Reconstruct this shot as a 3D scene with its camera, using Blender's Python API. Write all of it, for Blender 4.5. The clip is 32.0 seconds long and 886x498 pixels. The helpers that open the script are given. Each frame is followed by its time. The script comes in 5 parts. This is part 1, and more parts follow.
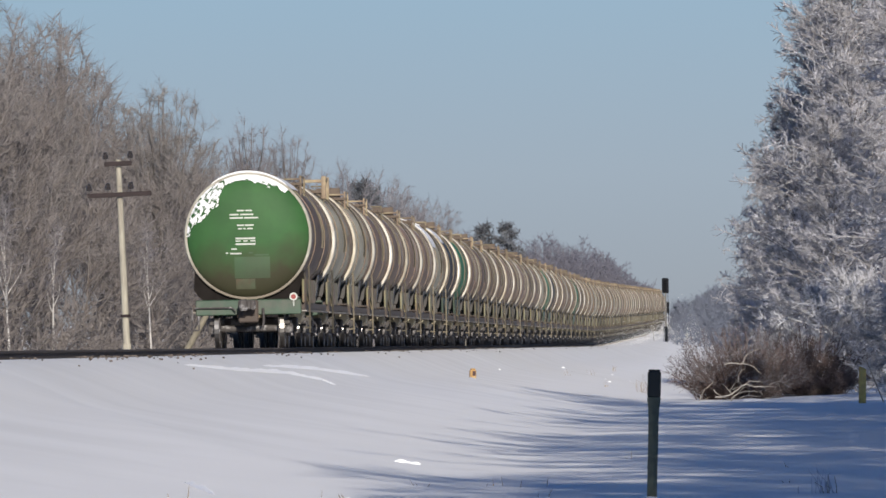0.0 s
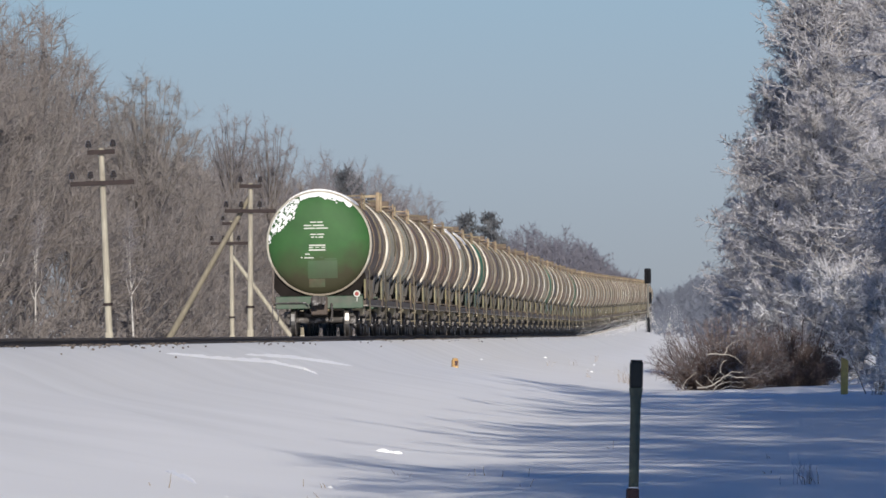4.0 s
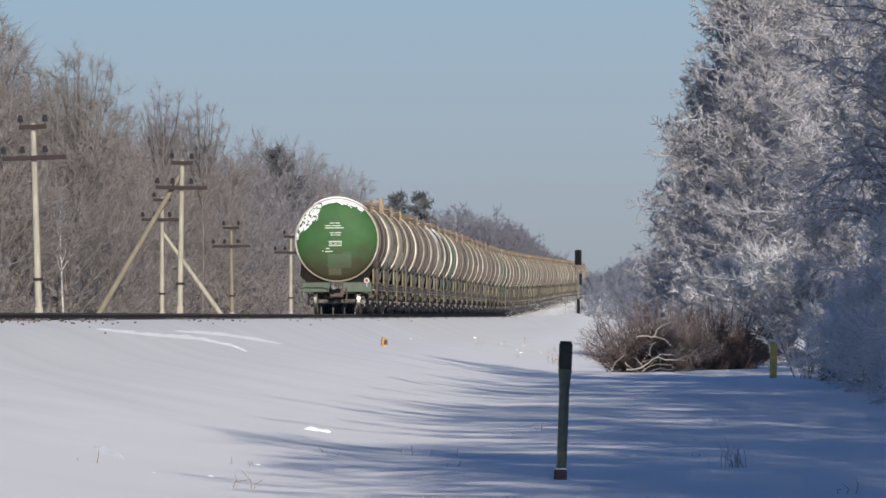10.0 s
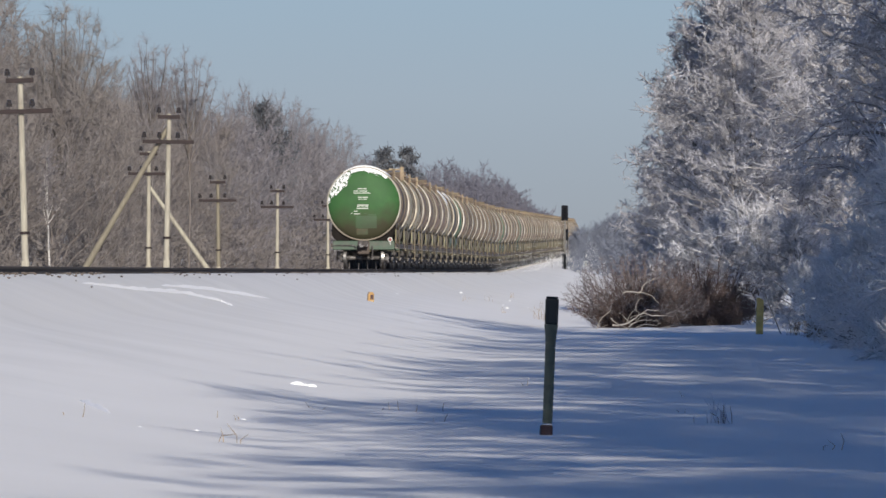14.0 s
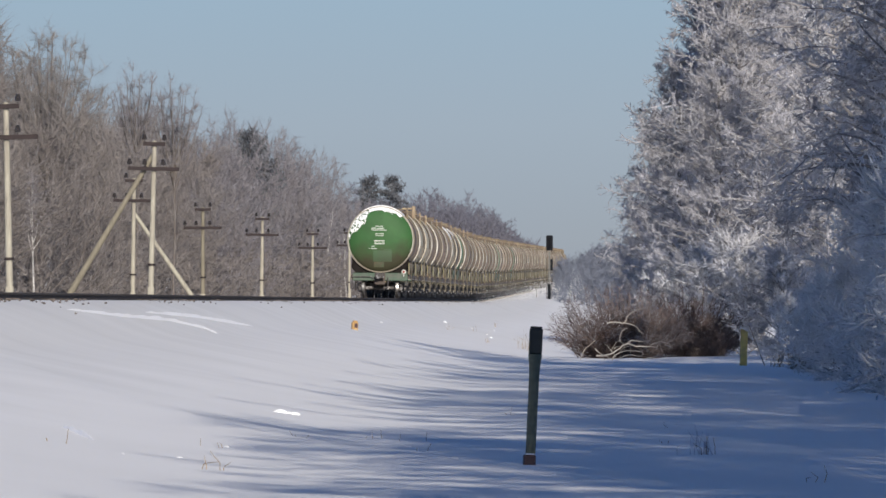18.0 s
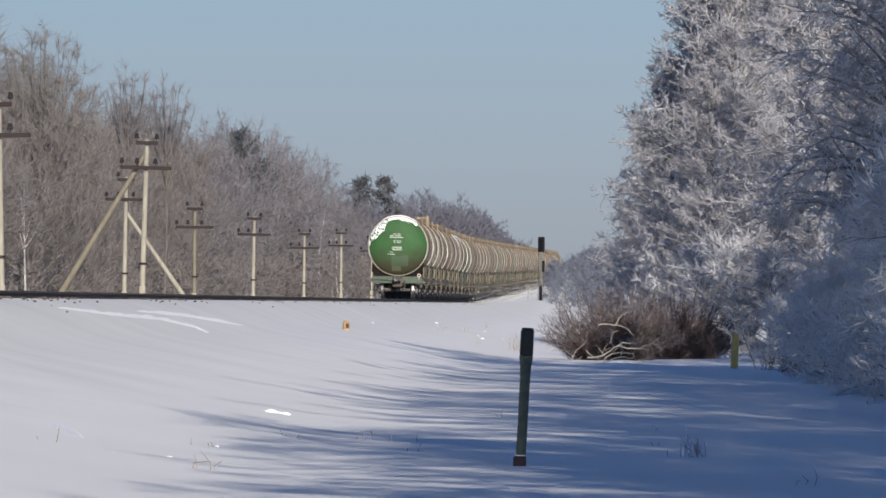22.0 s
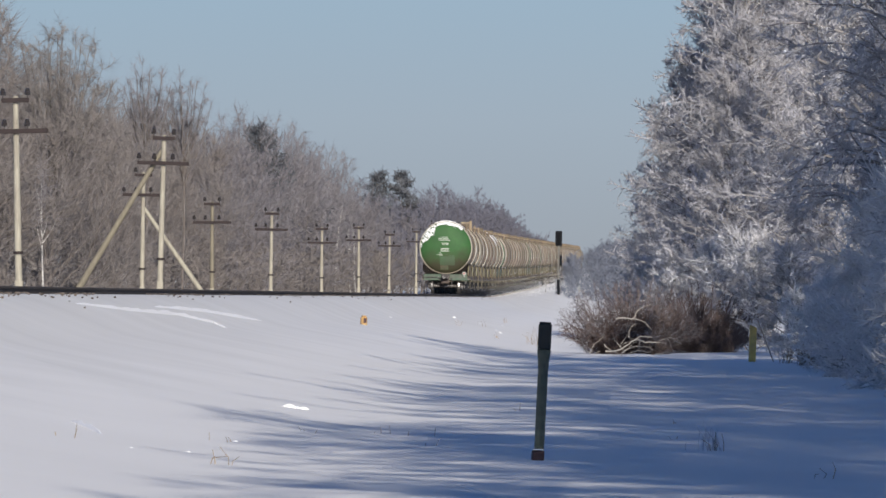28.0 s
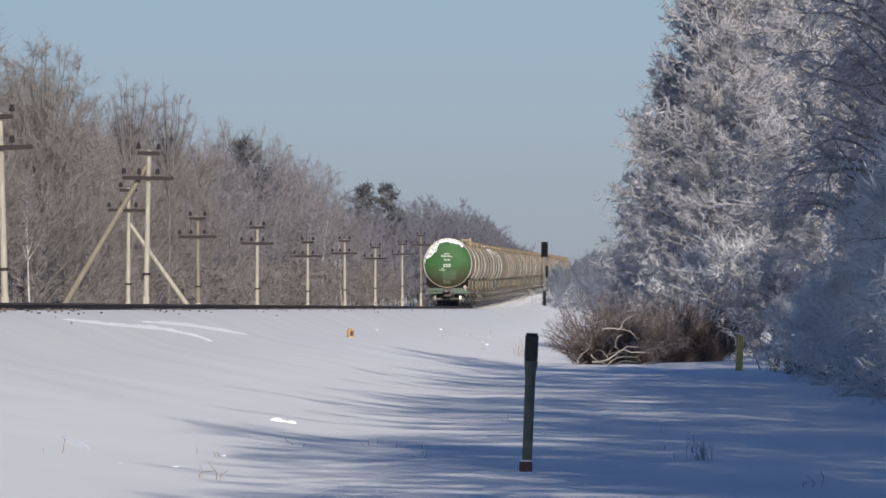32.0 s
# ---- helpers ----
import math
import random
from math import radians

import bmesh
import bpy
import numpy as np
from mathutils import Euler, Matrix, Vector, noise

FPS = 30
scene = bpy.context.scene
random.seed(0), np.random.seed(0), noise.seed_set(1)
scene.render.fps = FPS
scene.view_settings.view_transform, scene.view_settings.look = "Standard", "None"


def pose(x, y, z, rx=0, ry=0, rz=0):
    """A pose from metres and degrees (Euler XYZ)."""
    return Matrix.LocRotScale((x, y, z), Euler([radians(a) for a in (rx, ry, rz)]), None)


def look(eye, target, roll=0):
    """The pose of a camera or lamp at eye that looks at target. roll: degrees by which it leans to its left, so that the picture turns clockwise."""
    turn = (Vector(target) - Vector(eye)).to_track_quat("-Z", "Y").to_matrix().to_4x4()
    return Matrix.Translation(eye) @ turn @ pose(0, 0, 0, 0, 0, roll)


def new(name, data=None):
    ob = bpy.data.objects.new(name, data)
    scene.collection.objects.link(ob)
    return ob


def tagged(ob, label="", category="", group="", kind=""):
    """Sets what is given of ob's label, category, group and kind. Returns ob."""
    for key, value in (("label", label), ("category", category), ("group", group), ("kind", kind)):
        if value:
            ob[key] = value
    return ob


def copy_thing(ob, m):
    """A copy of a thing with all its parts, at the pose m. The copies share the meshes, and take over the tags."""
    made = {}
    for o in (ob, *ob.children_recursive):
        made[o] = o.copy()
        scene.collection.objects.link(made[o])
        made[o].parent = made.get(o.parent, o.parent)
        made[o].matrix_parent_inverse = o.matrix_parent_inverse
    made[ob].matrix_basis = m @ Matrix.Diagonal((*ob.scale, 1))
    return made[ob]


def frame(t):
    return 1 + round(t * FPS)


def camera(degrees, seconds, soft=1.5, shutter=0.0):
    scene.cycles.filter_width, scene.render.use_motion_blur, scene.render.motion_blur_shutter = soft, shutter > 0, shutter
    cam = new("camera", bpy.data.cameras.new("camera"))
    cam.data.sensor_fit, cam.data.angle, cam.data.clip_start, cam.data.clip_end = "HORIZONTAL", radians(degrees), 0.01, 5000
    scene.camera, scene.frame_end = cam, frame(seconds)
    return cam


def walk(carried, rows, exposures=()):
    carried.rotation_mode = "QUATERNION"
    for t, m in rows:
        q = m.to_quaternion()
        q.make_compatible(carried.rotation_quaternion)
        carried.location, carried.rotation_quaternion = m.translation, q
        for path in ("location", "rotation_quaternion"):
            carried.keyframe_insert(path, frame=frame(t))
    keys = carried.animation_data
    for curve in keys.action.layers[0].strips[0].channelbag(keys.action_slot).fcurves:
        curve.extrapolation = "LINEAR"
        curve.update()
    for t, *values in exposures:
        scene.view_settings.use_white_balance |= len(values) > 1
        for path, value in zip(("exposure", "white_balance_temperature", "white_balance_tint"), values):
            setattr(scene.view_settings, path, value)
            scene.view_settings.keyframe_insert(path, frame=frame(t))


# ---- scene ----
cam = camera(5.3914, 32.0, soft=1.6)
EYE = (0.0, 0.0, 1.55)

# seconds, turn to the left of the track's direction, tilt up, roll (degrees)
PATH = [
    (0, 1.9690, 0.6066, -1.1245),
    (0.5, 1.9550, 0.5660, -1.1174),
    (1, 2.0559, 0.5204, -1.0431),
    (1.5, 1.9576, 0.4951, -1.2387),
    (2, 1.8495, 0.5377, -1.2138),
    (2.5, 1.7963, 0.5490, -1.1155),
    (3, 1.7385, 0.5441, -1.1043),
    (3.5, 1.7959, 0.5468, -1.0352),
    (5.5, 1.9289, 0.4967, -0.6369),
    (6, 1.7955, 0.4723, -0.8024),
    (6.5, 1.7289, 0.4323, -0.8312),
    (7, 1.6592, 0.4375, -0.6546),
    (7.5, 1.6219, 0.4756, -0.7268),
    (8, 1.5800, 0.5131, -0.6282),
    (8.5, 1.5234, 0.5002, -0.7115),
    (9, 1.4603, 0.4945, -0.5103),
    (9.5, 1.4653, 0.4595, -0.3058),
    (10, 1.4431, 0.4117, -0.2292),
    (10.5, 1.4679, 0.3630, -0.2517),
    (11, 1.4440, 0.3387, -0.2722),
    (11.5, 1.4261, 0.3560, -0.3349),
    (12, 1.4036, 0.4281, -0.2411),
    (12.5, 1.3447, 0.4661, -0.0584),
    (13, 1.2899, 0.4939, -0.1744),
    (13.5, 1.2748, 0.4221, -0.2359),
    (14, 1.3617, 0.1378, -0.0354),
    (14.5, 1.5308, 0.2104, 0.0781),
    (16.5, 1.2355, 0.3889, 0.3302),
    (17, 1.3034, 0.3657, 0.3942),
    (17.5, 1.2696, 0.3442, 0.5078),
    (18, 1.2686, 0.3155, 0.4035),
    (18.5, 1.2602, 0.3364, 0.4520),
    (19, 1.2278, 0.3315, 0.7152),
    (19.5, 1.2582, 0.3255, 0.7545),
    (20, 1.2846, 0.3346, 0.6668),
    (20.5, 1.3123, 0.3375, 0.6247),
    (21, 1.3224, 0.3435, 0.5981),
    (21.5, 1.2715, 0.3531, 0.8839),
    (22, 1.2184, 0.3211, 0.7662),
    (22.5, 1.1851, 0.3404, 0.7803),
    (23, 1.1297, 0.3622, 0.8416),
    (23.5, 1.1078, 0.3687, 0.8024),
    (24, 1.1026, 0.3489, 0.7089),
    (24.5, 1.1154, 0.3487, 0.5710),
    (25, 1.1602, 0.3388, 0.5697),
    (25.5, 1.2163, 0.3081, 0.5023),
    (26, 1.2544, 0.2824, 0.4206),
    (26.5, 1.2871, 0.2723, 0.3807),
    (28.5, 1.3315, 0.2892, 0.6150),
    (29, 1.3370, 0.2928, 0.4085),
    (29.5, 1.3276, 0.3055, 0.5945),
    (30, 1.2902, 0.3274, 0.5388),
    (30.5, 1.2470, 0.3354, 0.4500),
    (31, 1.2323, 0.3440, 0.4241),
    (31.5, 1.2241, 0.3501, 0.3290),
    (32, 1.2386, 0.3599, -0.0000),
]


def aim(turn, tilt, roll):
    return Matrix.Translation(EYE) @ pose(0, 0, 0, 0, 0, turn) @ pose(0, 0, 0, 90 + tilt) @ pose(0, 0, 0, 0, 0, roll)


walk(cam, [(t, aim(a, b, c)) for t, a, b, c in PATH])

# ---- light ----
SUN_AZ, SUN_EL = radians(9.0), radians(20.0)
scene.view_settings.exposure = 0.35
world = bpy.data.worlds.new("winter_sky")
scene.world = world
world.use_nodes = True
wn, wl = world.node_tree.nodes, world.node_tree.links
wn.clear()
w_out, w_bg = wn.new("ShaderNodeOutputWorld"), wn.new("ShaderNodeBackground")
w_sky = wn.new("ShaderNodeTexSky")
w_sky.sky_type, w_sky.sun_disc = "NISHITA", False
w_sky.sun_elevation, w_sky.sun_rotation = SUN_EL, math.pi - SUN_AZ
w_sky.dust_density, w_sky.air_density, w_sky.ozone_density = 0.2, 1.0, 2.5
w_co, w_sep, w_ramp, w_mix = (wn.new("ShaderNodeTexCoord"), wn.new("ShaderNodeSeparateXYZ"),
                              wn.new("ShaderNodeValToRGB"), wn.new("ShaderNodeMix"))
w_co2 = wn.new("ShaderNodeMapRange")
w_co2.inputs["From Min"].default_value, w_co2.inputs["From Max"].default_value = -0.02, 0.10
wl.new(w_co.outputs["Generated"], w_sep.inputs[0])
wl.new(w_sep.outputs["Z"], w_co2.inputs["Value"])
wl.new(w_co2.outputs["Result"], w_ramp.inputs[0])
# low haze: grey at the horizon, clear pale blue a few degrees up
els = w_ramp.color_ramp.elements
els[0].position, els[0].color = 0.15, (3.6, 4.0, 4.6, 1)
els[1].position, els[1].color = 1.0, (2.3, 4.2, 7.2, 1)
for p, c in ((0.22, (4.05, 4.6, 5.25, 1)), (0.32, (4.2, 5.1, 6.05, 1)), (0.48, (3.8, 5.45, 6.95, 1))):
    e = els.new(p)
    e.color = c
w_fac = wn.new("ShaderNodeMapRange")
w_fac.inputs["From Min"].default_value, w_fac.inputs["From Max"].default_value = 0.06, 0.22
wl.new(w_sep.outputs["Z"], w_fac.inputs["Value"])
w_mix.data_type = "RGBA"
wl.new(w_fac.outputs["Result"], w_mix.inputs["Factor"])
wl.new(w_ramp.outputs[0], w_mix.inputs["A"])
w_deep = wn.new("ShaderNodeVectorMath")
w_deep.operation = "MULTIPLY"
w_deep.inputs[1].default_value = (0.39, 0.62, 0.98)
wl.new(w_sky.outputs[0], w_deep.inputs[0])
wl.new(w_deep.outputs[0], w_mix.inputs["B"])
wl.new(w_mix.outputs["Result"], w_bg.inputs[0])
w_bg.inputs[1].default_value = 0.066
wl.new(w_bg.outputs[0], w_out.inputs[0])

sun_data = bpy.data.lights.new("sun", "SUN")
sun_data.energy, sun_data.angle, sun_data.color = 4.6, radians(0.5), (1.0, 0.925, 0.82)
sun = new("sun", sun_data)
sun_from = Vector((math.sin(SUN_AZ) * math.cos(SUN_EL), -math.cos(SUN_AZ) * math.cos(SUN_EL), math.sin(SUN_EL)))
sun.matrix_world = look(sun_from * 50, (0, 0, 0))


# ---- materials ----
def material(name, colour, rough=0.7, metal=0.0, vary=0.25, scale=3.0, bump=0.0, bump_scale=30.0,
             second=None, second_at=0.5, second_scale=1.0, soft=0.15, island=0.0, stretch=(1, 1, 1), spec=0.5, per_object=0.0):
    """Colour with fine grain, an optional second colour in patches, and fine relief."""
    m = bpy.data.materials.new(name)
    m.use_nodes = True
    n, l = m.node_tree.nodes, m.node_tree.links
    b = n["Principled BSDF"]
    b.inputs["Roughness"].default_value, b.inputs["Metallic"].default_value = rough, metal
    b.inputs["Specular IOR Level"].default_value = spec
    co, mp = n.new("ShaderNodeTexCoord"), n.new("ShaderNodeMapping")
    mp.inputs["Scale"].default_value = stretch
    l.new(co.outputs["Object"], mp.inputs[0])
    grain = n.new("ShaderNodeTexNoise")
    grain.inputs["Scale"].default_value, grain.inputs["Detail"].default_value = scale, 5
    l.new(mp.outputs[0], grain.inputs["Vector"])
    rng = n.new("ShaderNodeMapRange")
    rng.inputs["From Min"].default_value, rng.inputs["From Max"].default_value = 0.25, 0.75
    rng.inputs["To Min"].default_value, rng.inputs["To Max"].default_value = 1 - vary, 1 + vary
    l.new(grain.outputs["Fac"], rng.inputs["Value"])
    value = rng.outputs["Result"]
    for amount, node, out in ((island, "ShaderNodeNewGeometry", "Random Per Island"), (per_object, "ShaderNodeObjectInfo", "Random")):
        if amount:
            src, r2, mul = n.new(node), n.new("ShaderNodeMapRange"), n.new("ShaderNodeMath")
            r2.inputs["To Min"].default_value, r2.inputs["To Max"].default_value = 1 - amount, 1 + amount
            l.new(src.outputs[out], r2.inputs["Value"])
            mul.operation = "MULTIPLY"
            l.new(value, mul.inputs[0])
            l.new(r2.outputs["Result"], mul.inputs[1])
            value = mul.outputs[0]
    base = n.new("ShaderNodeRGB")
    base.outputs[0].default_value = (*colour, 1)
    source = base.outputs[0]
    if second:
        patch, pr, mix = n.new("ShaderNodeTexNoise"), n.new("ShaderNodeMapRange"), n.new("ShaderNodeMix")
        patch.inputs["Scale"].default_value, patch.inputs["Detail"].default_value = second_scale, 6
        patch.inputs["Roughness"].default_value = 0.65
        l.new(mp.outputs[0], patch.inputs["Vector"])
        pr.inputs["From Min"].default_value, pr.inputs["From Max"].default_value = second_at - soft, second_at + soft
        l.new(patch.outputs["Fac"], pr.inputs["Value"])
        mix.data_type = "RGBA"
        l.new(pr.outputs["Result"], mix.inputs["Factor"])
        l.new(source, mix.inputs["A"])
        mix.inputs["B"].default_value = (*second, 1)
        source = mix.outputs["Result"]
    scl = n.new("ShaderNodeVectorMath")
    scl.operation = "SCALE"
    l.new(source, scl.inputs[0])
    l.new(value, scl.inputs["Scale"])
    l.new(scl.outputs[0], b.inputs["Base Color"])
    if bump:
        bn, bp = n.new("ShaderNodeTexNoise"), n.new("ShaderNodeBump")
        bn.inputs["Scale"].default_value, bn.inputs["Detail"].default_value = bump_scale, 4
        l.new(mp.outputs[0], bn.inputs["Vector"])
        bp.inputs["Strength"].default_value, bp.inputs["Distance"].default_value = bump, 0.02
        l.new(bn.outputs["Fac"], bp.inputs["Height"])
        l.new(bp.outputs[0], b.inputs["Normal"])
    return m


SNOW = material("snow", (0.81, 0.805, 0.80), 0.75, vary=0.025, scale=0.2, bump=0.3, bump_scale=5.0, second=(0.785, 0.78, 0.775), second_scale=0.06, soft=0.3, spec=0.2)
CRUST = material("fresh_snow", (0.74, 0.74, 0.75), 0.7, vary=0.03, scale=4, bump=0.3, bump_scale=12, spec=0.2)
CLEAN = material("clean_snow", (0.93, 0.93, 0.94), 0.7, vary=0.03, scale=4, bump=0.3, bump_scale=12, spec=0.2)
BALLAST = material("ballast", (0.10, 0.075, 0.06), 0.9, vary=0.5, scale=7, second=(0.7, 0.7, 0.73), second_at=0.45, second_scale=1.3, bump=0.6, bump_scale=20)
STONE = material("stone", (0.10, 0.082, 0.07), 0.9, vary=0.3, scale=6, island=0.5)
RAIL = material("rail_steel", (0.042, 0.030, 0.026), 0.8, metal=0.0, vary=0.3, scale=6)
SLEEPER = material("sleeper", (0.20, 0.18, 0.16), 0.9, vary=0.3, scale=5)
GRIME = material("green_grime", (0.055, 0.095, 0.05), 0.7, vary=0.25, scale=3, second=(0.09, 0.055, 0.035), second_at=0.48, second_scale=1.1)
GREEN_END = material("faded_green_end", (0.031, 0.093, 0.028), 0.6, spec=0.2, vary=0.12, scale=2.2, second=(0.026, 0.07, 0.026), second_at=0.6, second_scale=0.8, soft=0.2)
PATCH = material("repaint_patch", (0.028, 0.080, 0.028), 0.55, vary=0.15, scale=3)
BEAM_GREEN = material("beam_green", (0.020, 0.050, 0.027), 0.5, vary=0.25, scale=3, second=(0.06, 0.06, 0.045), second_at=0.6, second_scale=2.5)
FRAME_BROWN = material("frame_brown", (0.20, 0.125, 0.09), 0.8, vary=0.3, scale=3, second=(0.17, 0.18, 0.085), second_at=0.55, second_scale=1.4)
BLACK = material("running_gear", (0.055, 0.049, 0.047), 0.75, vary=0.4, scale=6, second=(0.30, 0.29, 0.29), second_at=0.60, second_scale=4.5, soft=0.08)
OIL = material("oily_black", (0.02, 0.017, 0.016), 0.4, vary=0.3, scale=3)
MATT_BLACK = material("soot", (0.014, 0.012, 0.011), 0.95, vary=0.3, scale=3, spec=0.1)
CREAM = material("cream_rim", (0.46, 0.44, 0.385), 0.6, vary=0.2, scale=2, second=(0.19, 0.14, 0.10), second_at=0.54, second_scale=1.2, per_object=0.65)
FADED_RIM = material("faded_rim", (0.31, 0.30, 0.25), 0.6, vary=0.15, scale=4, second=(0.19, 0.16, 0.12), second_at=0.56, second_scale=1.5)
OLIVE = material("olive_frame", (0.14, 0.148, 0.085), 0.8, vary=0.3, scale=3, second=(0.20, 0.138, 0.105), second_at=0.5, second_scale=0.5, per_object=0.5)
DARK_BROWN = material("grimy_rim", (0.065, 0.05, 0.042), 0.8, vary=0.3, scale=3)
TAN_RIM = material("tan_rim", (0.37, 0.34, 0.27), 0.6, vary=0.15, scale=4, second=(0.16, 0.12, 0.085), second_at=0.56, second_scale=1.8, per_object=0.5)
BRACE = material("dull_yellow", (0.19, 0.158, 0.10), 0.75, vary=0.3, scale=3, per_object=0.5)
WALKWAY = material("rusty_walkway", (0.085, 0.06, 0.042), 0.7, vary=0.3, scale=5)
PALE_STEEL = material("snow_dusted_steel", (0.26, 0.24, 0.21), 0.8, vary=0.3, scale=2, second=(0.10, 0.08, 0.06), second_at=0.55, second_scale=0.8)
LADDER = material("grimy_ladder", (0.085, 0.072, 0.05), 0.8, vary=0.4, scale=3, per_object=0.7)
YELLOW = material("yellow_paint", (0.32, 0.275, 0.165), 0.7, vary=0.2, scale=6, second=(0.17, 0.12, 0.08), second_at=0.5, second_scale=1.2, per_object=0.4)
STEEL = material("worn_steel", (0.22, 0.21, 0.20), 0.38, metal=1.0, vary=0.1, scale=8)
WHITE = material("white_lettering", (0.42, 0.44, 0.40), 0.6, vary=0.12, scale=20)
RED = material("red_disc", (0.22, 0.022, 0.018), 0.5, vary=0.1, scale=10)
def tank_paint(name, colour, dust, at=0.54):
    return material(name, colour, 0.6, vary=0.3, scale=2.2, second=dust, second_at=at, second_scale=1.0, soft=0.10, stretch=(1, 0.22, 1), per_object=0.45, spec=0.3)


PAINTS = {
    "brown": tank_paint("tank_brown", (0.205, 0.135, 0.095), (0.37, 0.295, 0.225)),
    "grey": tank_paint("tank_grey", (0.39, 0.35, 0.25), (0.19, 0.135, 0.085)),
    "ochre": tank_paint("tank_ochre", (0.23, 0.15, 0.085), (0.38, 0.30, 0.20)),
    "slate": tank_paint("tank_slate", (0.028, 0.032, 0.042), (0.07, 0.07, 0.075), 0.6),
    "green": tank_paint("tank_green", (0.02, 0.15, 0.07), (0.05, 0.09, 0.05), 0.6),
}
POLE_WOOD = material("weathered_pole", (0.315, 0.292, 0.235), 0.85, vary=0.2, scale=5, stretch=(4, 4, 0.5), second=(0.19, 0.16, 0.13), second_at=0.62, second_scale=1.5)
POLE_DARK = material("creosote_wood", (0.17, 0.15, 0.11), 0.85, vary=0.25, scale=4, stretch=(4, 4, 0.5))
RUST = material("rusty_arm", (0.018, 0.010, 0.010), 0.8, vary=0.3, scale=8)
INSUL = material("dark_glass", (0.025, 0.02, 0.018), 0.25, vary=0.1)
BARK = material("bark", (0.10, 0.082, 0.072), 0.9, vary=0.3, scale=6, stretch=(3, 3, 0.6), second=(0.22, 0.21, 0.205), second_at=0.6, second_scale=2)
FROST_BARK = material("frosted_bark", (0.17, 0.155, 0.15), 0.9, vary=0.3, scale=4, second=(0.30, 0.29, 0.29), second_at=0.52, second_scale=1.5)
PALE_TWIG = material("pale_twigs", (0.195, 0.178, 0.168), 0.9, vary=0.2, scale=0.5, island=0.4)
BIRCH = material("birch_bark", (0.44, 0.42, 0.40), 0.8, vary=0.15, scale=5, second=(0.10, 0.09, 0.08), second_at=0.66, second_scale=3, stretch=(1, 1, 3))
TWIG = material("bare_twigs", (0.170, 0.149, 0.140), 0.9, vary=0.2, scale=0.5, island=0.2, second=(0.225, 0.21, 0.206), second_at=0.58, second_scale=0.25)
# rime grey that also carries some haze for the farther trees
RIME_TWIG = material("rimed_twigs", (0.165, 0.15, 0.158), 0.9, vary=0.15, scale=0.5, island=0.25, second=(0.225, 0.22, 0.24), second_at=0.55, second_scale=0.25)
# rime grey, paled and blued so the colour holds the distance haze
HAZED_WOOD = material("heavy_rime", (0.165, 0.163, 0.202), 0.9, vary=0.06, scale=0.5, island=0.06, second=(0.185, 0.183, 0.22), second_at=0.52, second_scale=0.2)
HAZED_BANK = material("distant_rime", (0.175, 0.195, 0.25), 0.9, vary=0.05, scale=0.5, island=0.05, second=(0.20, 0.22, 0.275), second_at=0.52, second_scale=0.2)
THIN_RIME = material("thin_rime", (0.72, 0.72, 0.75), 0.85, vary=0.2, scale=0.7, island=0.3, second=(0.42, 0.41, 0.44), second_at=0.56, second_scale=0.5)
MAUVE_TWIG = material("mauve_brush", (0.10, 0.068, 0.062), 0.9, vary=0.25, scale=1.2, island=0.5, second=(0.145, 0.12, 0.118), second_at=0.58, second_scale=0.8)
FROST = material("hoarfrost", (0.70, 0.69, 0.72), 0.8, vary=0.2, scale=0.7, island=0.25, second=(0.44, 0.43, 0.45), second_at=0.58, second_scale=0.45)
# thick frost, lighter than FROST to lift shrubs standing in shade
HOAR_WHITE = material("thick_hoarfrost", (0.88, 0.88, 0.89), 0.8, vary=0.12, scale=0.7, island=0.12, second=(0.70, 0.69, 0.70), second_at=0.6, second_scale=0.6)


def seep(mat, share):
    """Light seeps through frost needles."""
    n, l = mat.node_tree.nodes, mat.node_tree.links
    glow, mix = n.new("ShaderNodeBsdfTranslucent"), n.new("ShaderNodeMixShader")
    l.new(n["Principled BSDF"].inputs["Base Color"].links[0].from_socket, glow.inputs["Color"])
    mix.inputs[0].default_value = share
    l.new(n["Principled BSDF"].outputs[0], mix.inputs[1])
    l.new(glow.outputs[0], mix.inputs[2])
    l.new(mix.outputs[0], n["Material Output"].inputs[0])


